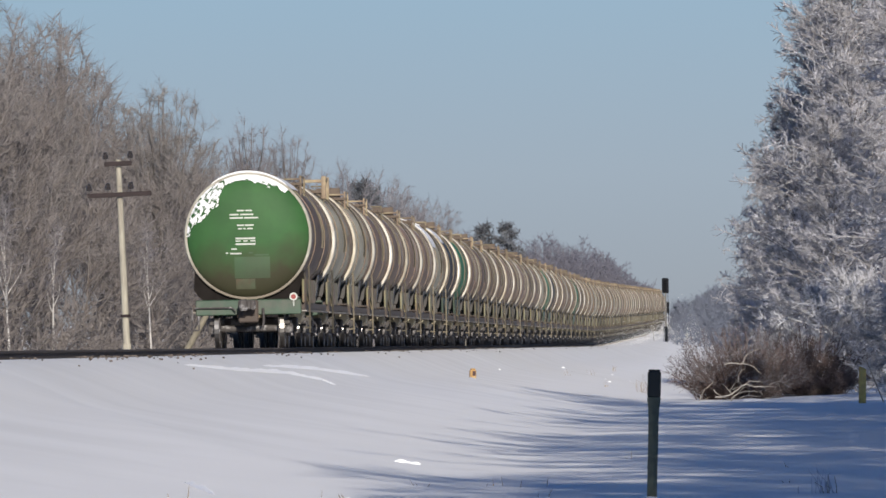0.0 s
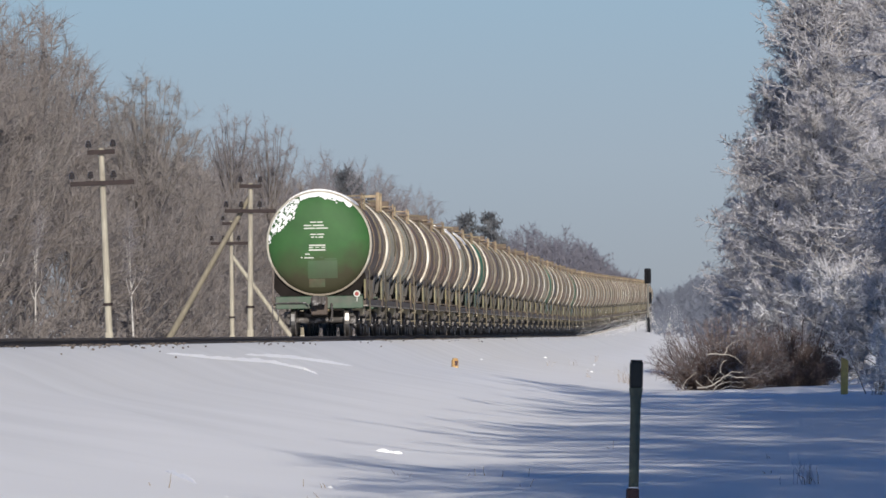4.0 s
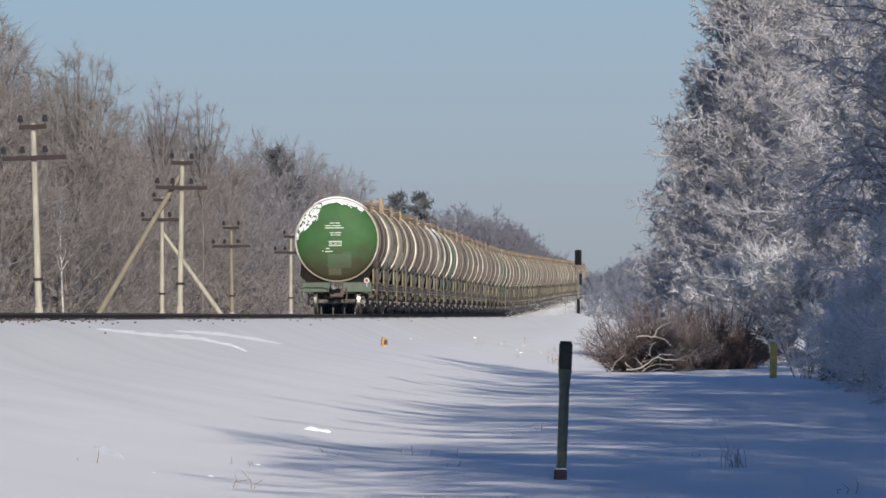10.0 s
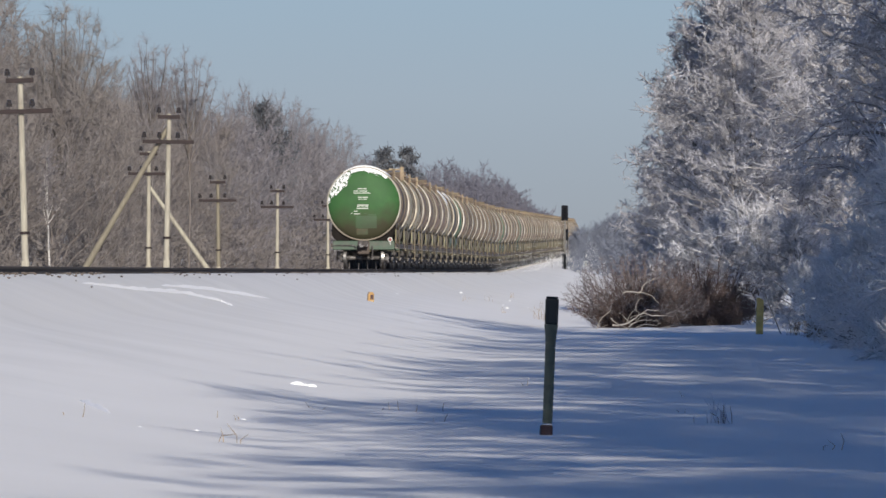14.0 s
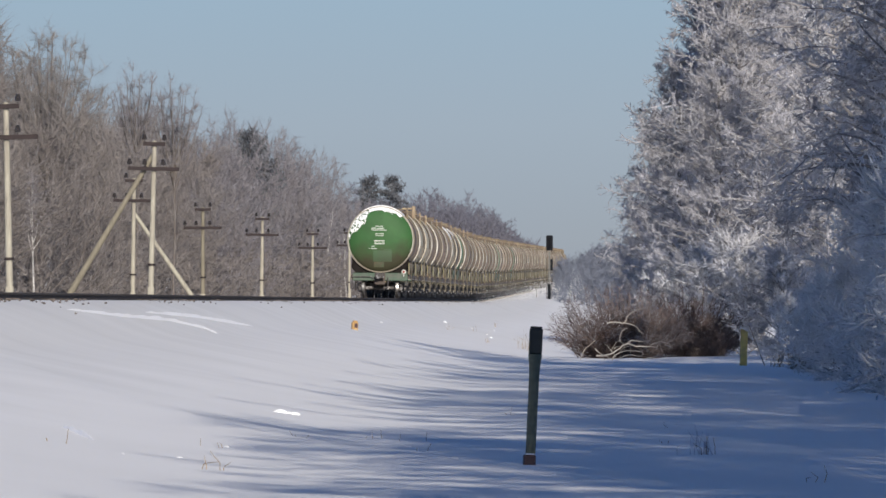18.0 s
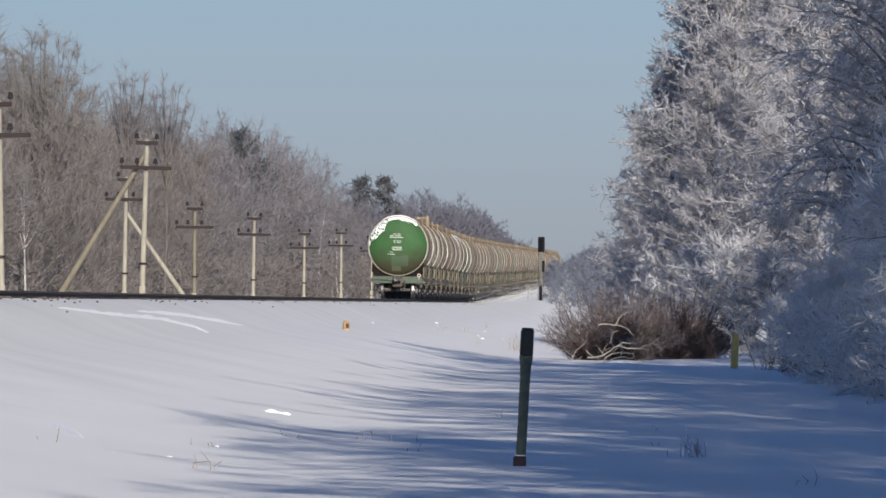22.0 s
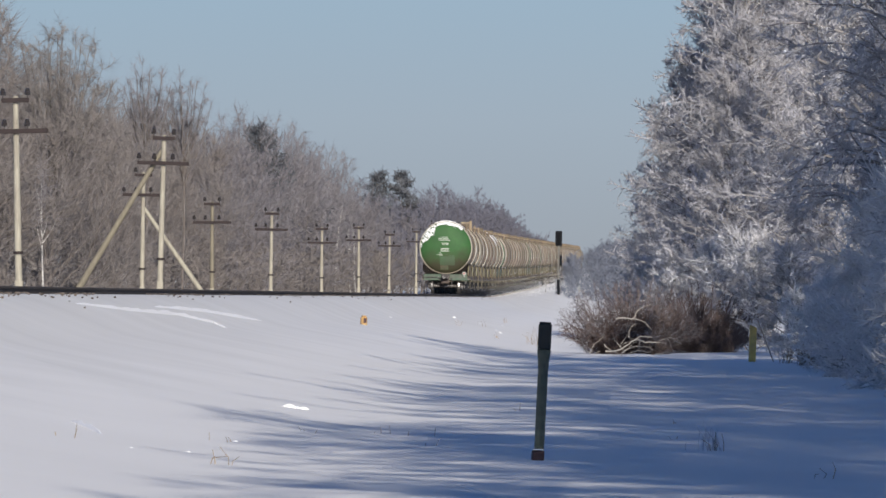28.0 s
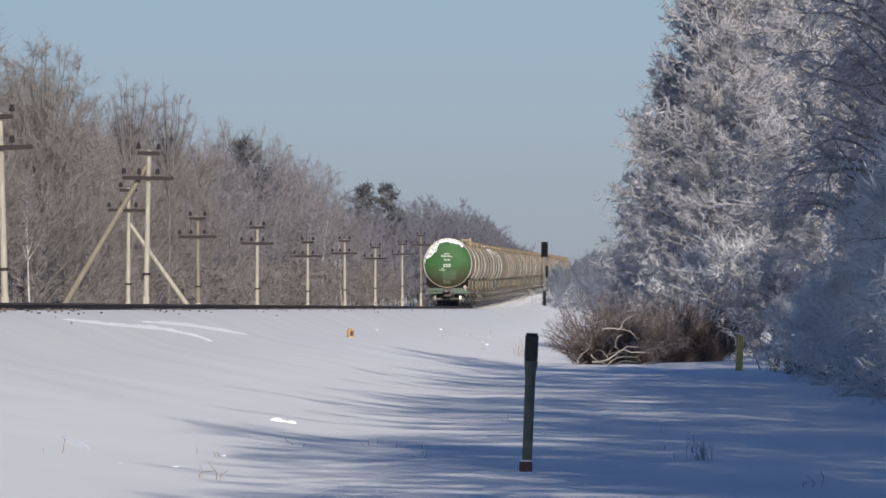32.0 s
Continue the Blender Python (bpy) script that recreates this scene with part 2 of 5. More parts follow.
seep(FROST, 0.6)
seep(HOAR_WHITE, 0.6)
seep(THIN_RIME, 0.5)
# flattens the far woods' contrast, standing in for haze
seep(HAZED_WOOD, 0.2)
seep(HAZED_BANK, 0.2)
def trackside(mat, centre, reach, colour, amount):
    """Snow greyed along the railway, in uneven patches."""
    n, l = mat.node_tree.nodes, mat.node_tree.links
    bsdf = n["Principled BSDF"]
    old = bsdf.inputs["Base Color"].links[0].from_socket
    co, sep, noi, sub, add, rng, mix = (n.new("ShaderNodeTexCoord"), n.new("ShaderNodeSeparateXYZ"), n.new("ShaderNodeTexNoise"), n.new("ShaderNodeMath"),
                                        n.new("ShaderNodeMath"), n.new("ShaderNodeMapRange"), n.new("ShaderNodeMix"))
    l.new(co.outputs["Object"], sep.inputs[0])
    l.new(co.outputs["Object"], noi.inputs["Vector"])
    noi.inputs["Scale"].default_value, noi.inputs["Detail"].default_value = 0.25, 5
    sub.operation, sub.inputs[1].default_value = "SUBTRACT", centre
    l.new(sep.outputs["X"], sub.inputs[0])
    add.operation, add.inputs[1].default_value = "MULTIPLY_ADD", reach * 0.8
    l.new(noi.outputs["Fac"], add.inputs[0])
    l.new(sub.outputs[0], add.inputs[2])
    rng.inputs["From Min"].default_value, rng.inputs["From Max"].default_value = reach * 0.55, reach * 1.35
    rng.inputs["To Min"].default_value, rng.inputs["To Max"].default_value = amount, 0.0
    l.new(add.outputs[0], rng.inputs["Value"])
    mix.data_type = "RGBA"
    l.new(rng.outputs["Result"], mix.inputs["Factor"])
    l.new(old, mix.inputs["A"])
    mix.inputs["B"].default_value = (*colour, 1)
    l.new(mix.outputs["Result"], bsdf.inputs["Base Color"])


trackside(SNOW, -12.45, 6.5, (0.60, 0.595, 0.585), 0.85)
BUSH = material("brown_brush", (0.10, 0.072, 0.06), 0.9, vary=0.25, scale=1, island=0.5, second=(0.17, 0.135, 0.12), second_at=0.62, second_scale=0.9)
# needle colour greyed and blued to hold the haze over the far wood
NEEDLE = material("pine_needles", (0.07, 0.076, 0.088), 0.8, vary=0.3, scale=1, island=0.4, second=(0.14, 0.145, 0.16), second_at=0.54, second_scale=0.6)
LOG = material("bare_log", (0.33, 0.305, 0.27), 0.8, vary=0.25, scale=6, second=(0.25, 0.2, 0.16), second_at=0.6, second_scale=3)
POST_PAINT = material("post_paint", (0.105, 0.115, 0.08), 0.75, vary=0.15, scale=8, second=(0.07, 0.075, 0.055), second_at=0.58, second_scale=5)
POST_CAP = material("post_cap", (0.012, 0.014, 0.012), 0.6, vary=0.2, scale=8)
POST_FOOT = material("post_foot", (0.06, 0.032, 0.032), 0.8, vary=0.2, scale=8)
MARK_YELLOW = material("marker_yellow", (0.55, 0.37, 0.10), 0.7, vary=0.2, scale=8, second=(0.36, 0.25, 0.10), second_at=0.6, second_scale=5)
STUB_PAINT = material("stub_paint", (0.36, 0.21, 0.075), 0.75, vary=0.2, scale=9, second=(0.42, 0.33, 0.2), second_at=0.56, second_scale=6)
SIGNAL_BLACK = material("signal_black", (0.010, 0.011, 0.014), 0.9, vary=0.2, spec=0.15)
SIGNAL_MAST = material("signal_mast", (0.13, 0.125, 0.115), 0.7, vary=0.2, scale=3)
GRASS = material("dry_grass", (0.26, 0.19, 0.12), 0.9, vary=0.2, island=0.4)


# ---- building blocks ----
class Build:
    """Gathers vertices and faces of one mesh."""

    def __init__(self):
        self.v, self.f = [], []

    def box(self, x0, x1, y0, y1, z0, z1, bevel=0.0):
        b = min(bevel, (x1 - x0) / 3, (y1 - y0) / 3, (z1 - z0) / 3)
        n = len(self.v)
        if b <= 0:
            self.v += [(x, y, z) for z in (z0, z1) for y in (y0, y1) for x in (x0, x1)]
            self.f += [tuple(n + i for i in q) for q in ((0, 2, 3, 1), (4, 5, 7, 6), (0, 1, 5, 4), (2, 6, 7, 3), (0, 4, 6, 2), (1, 3, 7, 5))]
            return self
        loop = lambda i, z: [(x0 + i, y0 + b, z), (x0 + b, y0 + i, z), (x1 - b, y0 + i, z), (x1 - i, y0 + b, z),
                             (x1 - i, y1 - b, z), (x1 - b, y1 - i, z), (x0 + b, y1 - i, z), (x0 + i, y1 - b, z)]
        for i, z in ((b * .9, z0), (0, z0 + b), (0, z1 - b), (b * .9, z1)):
            self.v += loop(i, z)
        for k in range(3):
            self.f += [(n + 8 * k + i, n + 8 * k + (i + 1) % 8, n + 8 * k + 8 + (i + 1) % 8, n + 8 * k + 8 + i) for i in range(8)]
        self.f += [tuple(n + 7 - i for i in range(8)), tuple(n + 24 + i for i in range(8))]
        return self

    def rod(self, a, b, r0, r1=None, n=8, caps=True):
        a, b = Vector(a), Vector(b)
        r1 = r0 if r1 is None else r1
        w = (b - a).normalized()
        u = w.cross((0, 0, 1) if abs(w.z) < 0.9 else (1, 0, 0)).normalized()
        t = w.cross(u)
        s = len(self.v)
        for c, r in ((a, r0), (b, r1)):
            self.v += [tuple(c + (u * math.cos(k * math.tau / n) + t * math.sin(k * math.tau / n)) * r) for k in range(n)]
        self.f += [(s + k, s + (k + 1) % n, s + n + (k + 1) % n, s + n + k) for k in range(n)]
        if caps:
            self.f += [tuple(s + n - 1 - k for k in range(n)), tuple(s + n + k for k in range(n))]
        return self

    def tube(self, pts, r, n=6):
        for a, b in zip(pts, pts[1:]):
            self.rod(a, b, r, r, n)
        return self

    def lathe(self, profile, axis="z", at=(0, 0, 0), n=24, closed=False):
        """Turns a profile of (radius, height) about an axis."""
        s = len(self.v)
        for r, h in profile:
            for k in range(n):
                a = k * math.tau / n
                c, d = r * math.cos(a), r * math.sin(a)
                p = (c, d, h) if axis == "z" else (c, h, d) if axis == "y" else (h, c, d)
                self.v.append((p[0] + at[0], p[1] + at[1], p[2] + at[2]))
        m = len(profile)
        for j in range(m if closed else m - 1):
            for k in range(n):
                a, b = s + j * n + k, s + j * n + (k + 1) % n
                c, d = s + (j + 1) % m * n + (k + 1) % n, s + (j + 1) % m * n + k
                self.f.append((a, b, c, d))
        return self

    def mesh(self, name, mat, smooth=False):
        me = bpy.data.meshes.new(name)
        me.from_pydata(self.v, [], self.f)
        me.materials.append(mat)
        bm = bmesh.new()
        bm.from_mesh(me)
        bmesh.ops.recalc_face_normals(bm, faces=bm.faces)
        bm.to_mesh(me)
        bm.free()
        if smooth:
            me.polygons.foreach_set("use_smooth", [True] * len(me.polygons))
            me.set_sharp_from_angle(angle=radians(40))
        return me


MESHES = {}


def part(name, build, mat, parent, label="", at=None, smooth=False):
    """Links a Build, a finished mesh, or a stored one (by a text key) as one part under its parent."""
    me = build if isinstance(build, bpy.types.Mesh) else build.mesh(name, mat, smooth)
    ob = new(name, me)
    ob.parent = parent
    if at is not None:
        ob.matrix_local = at
    if label:
        ob["label"] = label
    return ob


def thing(name, label, category, group="", kind="", at=None):
    ob = new(name)
    ob.empty_display_size = 0.2
    if at is not None:
        ob.matrix_basis = at
    return tagged(ob, label, category, group, kind)


# ---- ground ----
TRACK_X, RAIL_Z, RISE_FROM = -12.45, 1.65, 590.0


def rise(y):
    """The track climbs gently from about 590 m on."""
    d = max(0.0, y - RISE_FROM)
    return 0.0042 * d * d / (d + 60.0)


def smooth(a, b, x):
    t = min(1.0, max(0.0, (x - a) / (b - a)))
    return t * t * (3 - 2 * t)


def ground_z(x, y):
    q = x - TRACK_X
    if q >= 0:
        z = 1.44 + (0.01 - 1.44) * (0.35 * smooth(1.6, 4.0, q) + 0.65 * smooth(2.0, 9.5, q))
    else:
        z = 1.44 - 1.9 * smooth(1.8, 6.5, -q)
    z += 0.085 * smooth(1.3, 1.75, q) * (1 - smooth(2.6, 5.0, q))
    z += rise(y)
    # the far snow bank stands level with the rails
    z += (0.12 * smooth(650, 900, y) + 0.4 * smooth(930, 1100, y)) * smooth(1.4, 2.2, q) * (1 - smooth(3.5, 7.0, q))
    # a knoll at the signal's foot
    z += 0.5 * math.exp(-((x + 8.12) / 1.5) ** 2 - ((y - 750) / 25) ** 2)
    far = smooth(2.0, 4.5, abs(q))
    z += far * (0.06 * noise.noise((x * 0.2, y * 0.03, 3.1)) + 0.003 * noise.noise((x * 0.45, y * 0.06, 7.7)) + 0.001 * noise.noise((x * 1.7, y * 0.3, 1.3)))
    # a low wind-blown crest that runs slantwise down the bank
    across, along = ((x + 8.1) * 18 + (y - 115) * 4.5) / 18.55, ((x + 8.1) * 4.5 - (y - 115) * 18) / 18.55
    z += 0.11 * math.exp(-(across / (0.5 if across > 0 else 1.3)) ** 2) * smooth(-14, 0, along) * (1 - smooth(16, 34, along))
    return z


def grid_sheet(xs, ys, height):
    b = Build()
    b.v = [(x, y, height(x, y)) for y in ys for x in xs]
    n = len(xs)
    b.f = [(j * n + i, j * n + i + 1, j * n + n + i + 1, j * n + n + i) for j in range(len(ys) - 1) for i in range(n - 1)]
    return b


xs = [-3000, -1200, -500, -200, -90, -60, -45, -34] + [-28 + 2 * i for i in range(6)] + [-16.5 + 0.3 * i for i in range(104)] + [16 + 3 * i for i in range(6)] + [45, 70, 120, 300, 900, 3000]
ys = [-600, -200, -60, -20, 0, 20, 40] + [52 + 1.4 * i for i in range(180)] + [306 + 5 * i for i in range(60)] + [610 + 20 * i for i in range(60)] + [1900, 2300, 3000, 4500]
ground = new("ground", grid_sheet(xs, ys, ground_z).mesh("ground", SNOW, True))
tagged(ground, "wide snow-covered field sloping up to the railway embankment", "snow", kind="structure")

# ---- track ----
y_track = [60 + 4 * i for i in range(125)] + [560 + 12 * i for i in range(70)]


def strip(profile, ys, x0):
    """A profile of (x, z) drawn along the track."""
    b = Build()
    n = len(profile)
    b.v = [(x0 + x, y, z + rise(y)) for y in ys for x, z in profile]
    b.f = [(j * n + i, j * n + (i + 1) % n, j * n + n + (i + 1) % n, j * n + n + i) for j in range(len(ys) - 1) for i in range(n)]
    b.f += [tuple(range(n - 1, -1, -1)), tuple(len(b.v) - n + i for i in range(n))]
    return b


bed = new("ballast_bed", strip([(-2.0, 1.30), (-1.5, 1.462), (1.5, 1.462), (2.0, 1.30)], [y for y in y_track if y < 1000], TRACK_X).mesh("ballast_bed", BALLAST))
tagged(bed, "dark stone ballast half buried in snow under the rails", "ballast", kind="structure")
RAIL_PROFILE = [(-0.075, 1.47), (-0.075, 1.485), (-0.012, 1.50), (-0.012, 1.60), (-0.036, 1.61), (-0.036, 1.645), (-0.028, RAIL_Z),
                (0.028, RAIL_Z), (0.036, 1.645), (0.036, 1.61), (0.012, 1.60), (0.012, 1.50), (0.075, 1.485), (0.075, 1.47)]
for side in (-0.76, 0.76):
    r = new("rail", strip(RAIL_PROFILE, y_track, TRACK_X + side).mesh("rail", RAIL))
    tagged(r, "long dark rusty steel rail on the snowy embankment", "rail", "rails of the track", "structure")
b = Build()
for i in range(1500):
    y = 70 + 0.55 * i
    b.box(TRACK_X - 1.35, TRACK_X + 1.35, y - 0.12, y + 0.12, 1.40 + rise(y), 1.475 + rise(y))
tagged(new("sleepers", b.mesh("sleepers", SLEEPER)), "weathered sleepers under the rails, partly snowed in", "sleepers", kind="stuff")


# ---- tank wagons ----
PITCH, TANK_R, TANK_Z = 12.02, 1.49, 2.70
RIM0, RIM1 = 1.05, 10.97


def head(y, sign, r=TANK_R, depth=0.38):
    """A dished tank end at y, bulging towards sign."""
    prof = [(r * math.cos(a), y + sign * depth * math.sin(a)) for a in [i * math.pi / 2 / 10 for i in range(11)]]
    prof[-1] = (0.001, prof[-1][1])
    return Build().lathe(prof, "y", (0, 0, TANK_Z), 56)


def arc(y, r, a0, a1, n=10):
    """Points on the tank's side; angles in degrees from the top towards +x."""
    return [(r * math.sin(radians(a0 + (a1 - a0) * i / n)), y, TANK_Z + r * math.cos(radians(a0 + (a1 - a0) * i / n))) for i in range(n + 1)]


def common():
    """Meshes that all wagons share."""
    M = MESHES
    M["sill"] = Build().box(-0.28, 0.28, 0.6, 11.42, 0.72, 1.08, 0.03).box(-0.42, 0.42, 0.6, 11.42, 1.08, 1.12).mesh("center_sill", FRAME_BROWN)
    M["beam"] = Build().box(-1.38, 1.38, 0.0, 0.12, 0.86, 1.14, 0.02).box(-1.36, 1.36, 0.12, 0.45, 1.10, 1.14).mesh("end_beam", DARK_BROWN)
    M["tail_beam"] = Build().box(-1.27, 1.27, 0.0, 0.12, 0.80, 1.17, 0.02).box(-1.27, 1.27, 0.12, 0.45, 1.13, 1.17).mesh("end_beam", BEAM_GREEN)
    M["pocket"] = Build().box(-0.24, 0.24, -0.09, 0.0, 0.62, 1.16, 0.03).box(-0.15, 0.15, -0.14, -0.09, 0.78, 1.06, 0.02).mesh("coupler_plate", DARK_BROWN)
    M["coupler"] = Build().box(-0.11, 0.11, -0.50, 0.0, 0.93, 1.15, 0.04).box(-0.20, 0.02, -0.55, -0.34, 0.90, 1.18, 0.05).box(0.06, 0.2, -0.5, -0.3, 0.92, 1.16, 0.04).mesh("coupler", BLACK)
    b = Build().box(-0.07, 0.07, -1.15, 1.15, 0.56, 0.66, 0.02).box(-0.09, 0.09, -0.40, 0.40, 0.28, 0.36, 0.02)
    for sy in (-1, 1):
        b.rod((0, sy * 0.40, 0.33), (0, sy * 0.72, 0.58), 0.06, 0.06, 6)
        b.box(-0.12, 0.12, sy * 0.925 - 0.14, sy * 0.925 + 0.14, 0.36, 0.60, 0.03)
        b.lathe([(0.05, 0.36), (0.075, 0.39), (0.05, 0.42), (0.075, 0.45), (0.05, 0.48), (0.075, 0.51), (0.05, 0.54)], "z", (0, sy * 0.16, 0), 8)
        b.lathe([(0.001, 0.13), (0.09, 0.13), (0.11, 0.09), (0.11, 0.02)], "x", (0, sy * 0.925, 0.475), 10)
    M["side_frame"] = b.mesh("side_frame", BLACK)
    M["bolster"] = Build().box(-1.1, 1.1, -0.2, 0.2, 0.50, 0.74, 0.04).mesh("bolster", BLACK)
    b = Build().rod((-1.0, 0, 0), (1.0, 0, 0), 0.08, 0.08, 10)
    for sx in (-1, 1):
        prof = [(0.09, sx * 0.70), (0.40, sx * 0.715), (0.505, sx * 0.70), (0.505, sx * 0.725), (0.478, sx * 0.735), (0.468, sx * 0.84), (0.40, sx * 0.835), (0.09, sx * 0.80)]
        b.lathe(prof, "x", (0, 0, 0), 28, True)
    me = b.mesh("wheelset", BLACK)
    me.materials.append(STEEL)
    for f in me.polygons:
        if math.hypot(f.center.y, f.center.z) > 0.462 and abs(f.center.x) > 0.728:
            f.material_index = 1
    M["wheelset"] = me
    b = Build().box(-1.15, 1.15, -0.45, 0.45, 1.12, 1.30, 0.03)
    for sx in (-1, 1):
        n = len(b.v)
        for yy in (-0.4, 0.4):
            b.v += [(sx * 0.35, yy, 1.28), (sx * 1.18, yy, 1.28), (sx * 1.24, yy, 1.80), (sx * 1.02, yy, 1.62), (sx * 0.7, yy, 1.40)]
        b.f += [(n, n + 1, n + 2, n + 3, n + 4), (n + 9, n + 8, n + 7, n + 6, n + 5)]
        b.f += [(n + i, n + 5 + i, n + 5 + (i + 1) % 5, n + (i + 1) % 5) for i in range(5)]
    M["saddle"] = b.mesh("saddle", OIL)
    rim = [(TANK_R - 0.02, -0.10), (TANK_R + 0.04, -0.10), (TANK_R + 0.062, -0.05), (TANK_R + 0.062, 0.08), (TANK_R + 0.04, 0.12), (TANK_R - 0.02, 0.12)]
    slim = [(TANK_R - 0.02, -0.07), (TANK_R + 0.035, -0.07), (TANK_R + 0.05, -0.03), (TANK_R + 0.05, 0.03), (TANK_R + 0.035, 0.07), (TANK_R - 0.02, 0.07)]
    M["slim_rim"] = Build().lathe(slim, "y", (0, 0, TANK_Z), 64, True).mesh("rim", FADED_RIM, True)
    M["rim"] = Build().lathe(rim, "y", (0, 0, TANK_Z), 56, True).mesh("rim", CREAM, True)
    M["dull_rim"] = Build().lathe(rim, "y", (0, 0, TANK_Z), 48, True).mesh("rim", TAN_RIM, True)
    # far rim painted dark to draw the shaded gap before the next wagon
    M["gap_rim"] = Build().lathe(slim, "y", (0, 0, TANK_Z), 40, True).mesh("rim", DARK_BROWN, True)
    strap = [(TANK_R - 0.01, -0.05), (TANK_R + 0.018, -0.05), (TANK_R + 0.018, 0.05), (TANK_R - 0.01, 0.05)]
    M["strap"] = Build().lathe(strap, "y", (0, 0, TANK_Z), 48, True).mesh("strap", FRAME_BROWN, True)
    M["dome"] = Build().lathe([(0.42, 4.10), (0.42, 4.19), (0.48, 4.20), (0.48, 4.23), (0.3, 4.26), (0.001, 4.265)], "z", (0, 6.01, 0), 20).mesh("hatch", FRAME_BROWN, True)
    b = Build()
    for k in range(4):
        b.box(0.62 + 0.12 * k, 0.71 + 0.12 * k, 5.1, 6.9, 4.02, 4.042)
    b.box(0.55, 1.12, 5.1, 5.16, 3.97, 4.02).box(0.55, 1.12, 6.84, 6.9, 3.97, 4.02)
    b.rod((1.0, 5.2, 3.72), (1.0, 5.2, 4.02), 0.025, n=5).rod((1.0, 6.8, 3.72), (1.0, 6.8, 4.02), 0.025, n=5)
    M["platform"] = b.mesh("platform", WALKWAY)
    b = Build()
    for y in (5.15, 6.85):
        b.box(1.055, 1.105, y - 0.025, y + 0.025, 3.72, 4.20, 0.008)
    b.box(1.06, 1.09, 5.15, 6.85, 4.17, 4.20, 0.008)
    b.box(0.6, 1.08, 5.12, 5.16, 4.10, 4.14, 0.01)
    M["handrail"] = b.mesh("handrail", YELLOW)
    M["rail_posts"] = Build().box(1.06, 1.10, 5.13, 5.17, 3.72, 4.16, 0.008).box(0.75, 1.1, 5.13, 5.17, 4.12, 4.16, 0.008).mesh("handrail", BRACE)
    M["screen"] = Build().box(0.3, 0.95, 5.3, 5.36, 4.05, 4.30, 0.01).mesh("walkway_screen", WALKWAY)
    b = Build()
    for y in (5.85, 6.2):
        b.tube(arc(y, TANK_R + 0.07, 38, 100, 12), 0.018, 5)
    for k in range(6):
        a = 44 + 10 * k
        b.rod(arc(5.83, TANK_R + 0.07, a, a, 1)[0], arc(6.22, TANK_R + 0.07, a, a, 1)[0], 0.018, n=5)
    M["ladder"] = b.mesh("ladder", LADDER)
    M["step_post"] = Build().box(1.41, 1.45, -0.03, 0.03, 0.35, 1.95, 0.008).box(1.30, 1.46, -0.05, 0.05, 0.45, 0.49).box(1.30, 1.46, -0.05, 0.05, 0.72, 0.76).mesh("step_post", LADDER)
    M["brace"] = Build().rod((1.42, 0.0, 1.05), (1.18, 1.85, 1.90), 0.04, n=5).mesh("brace", BRACE)
    M["side_sill"] = Build().box(1.22, 1.36, 0.6, 11.42, 0.90, 1.06, 0.02).mesh("side_sill", DARK_BROWN)
    M["sill_lip"] = Build().box(1.24, 1.40, 0.6, 11.42, 0.86, 0.898, 0.008).mesh("sill_lip", PALE_STEEL)
    M["reservoir"] = Build().lathe([(0.001, 3.9), (0.17, 3.93), (0.2, 4.0), (0.2, 5.0), (0.17, 5.07), (0.001, 5.1)], "y", (0.95, 0, 0.78), 14).mesh("air_reservoir", PAINTS["grey"], True)
    M["crank"] = Build().rod((0.6, 6.0, 0.95), (0.6, 6.0, 0.5), 0.12, 0.1, 10).rod((-1.1, 6.0, 0.55), (1.1, 6.0, 0.55), 0.04, n=6).mesh("outlet_valve", BLACK)


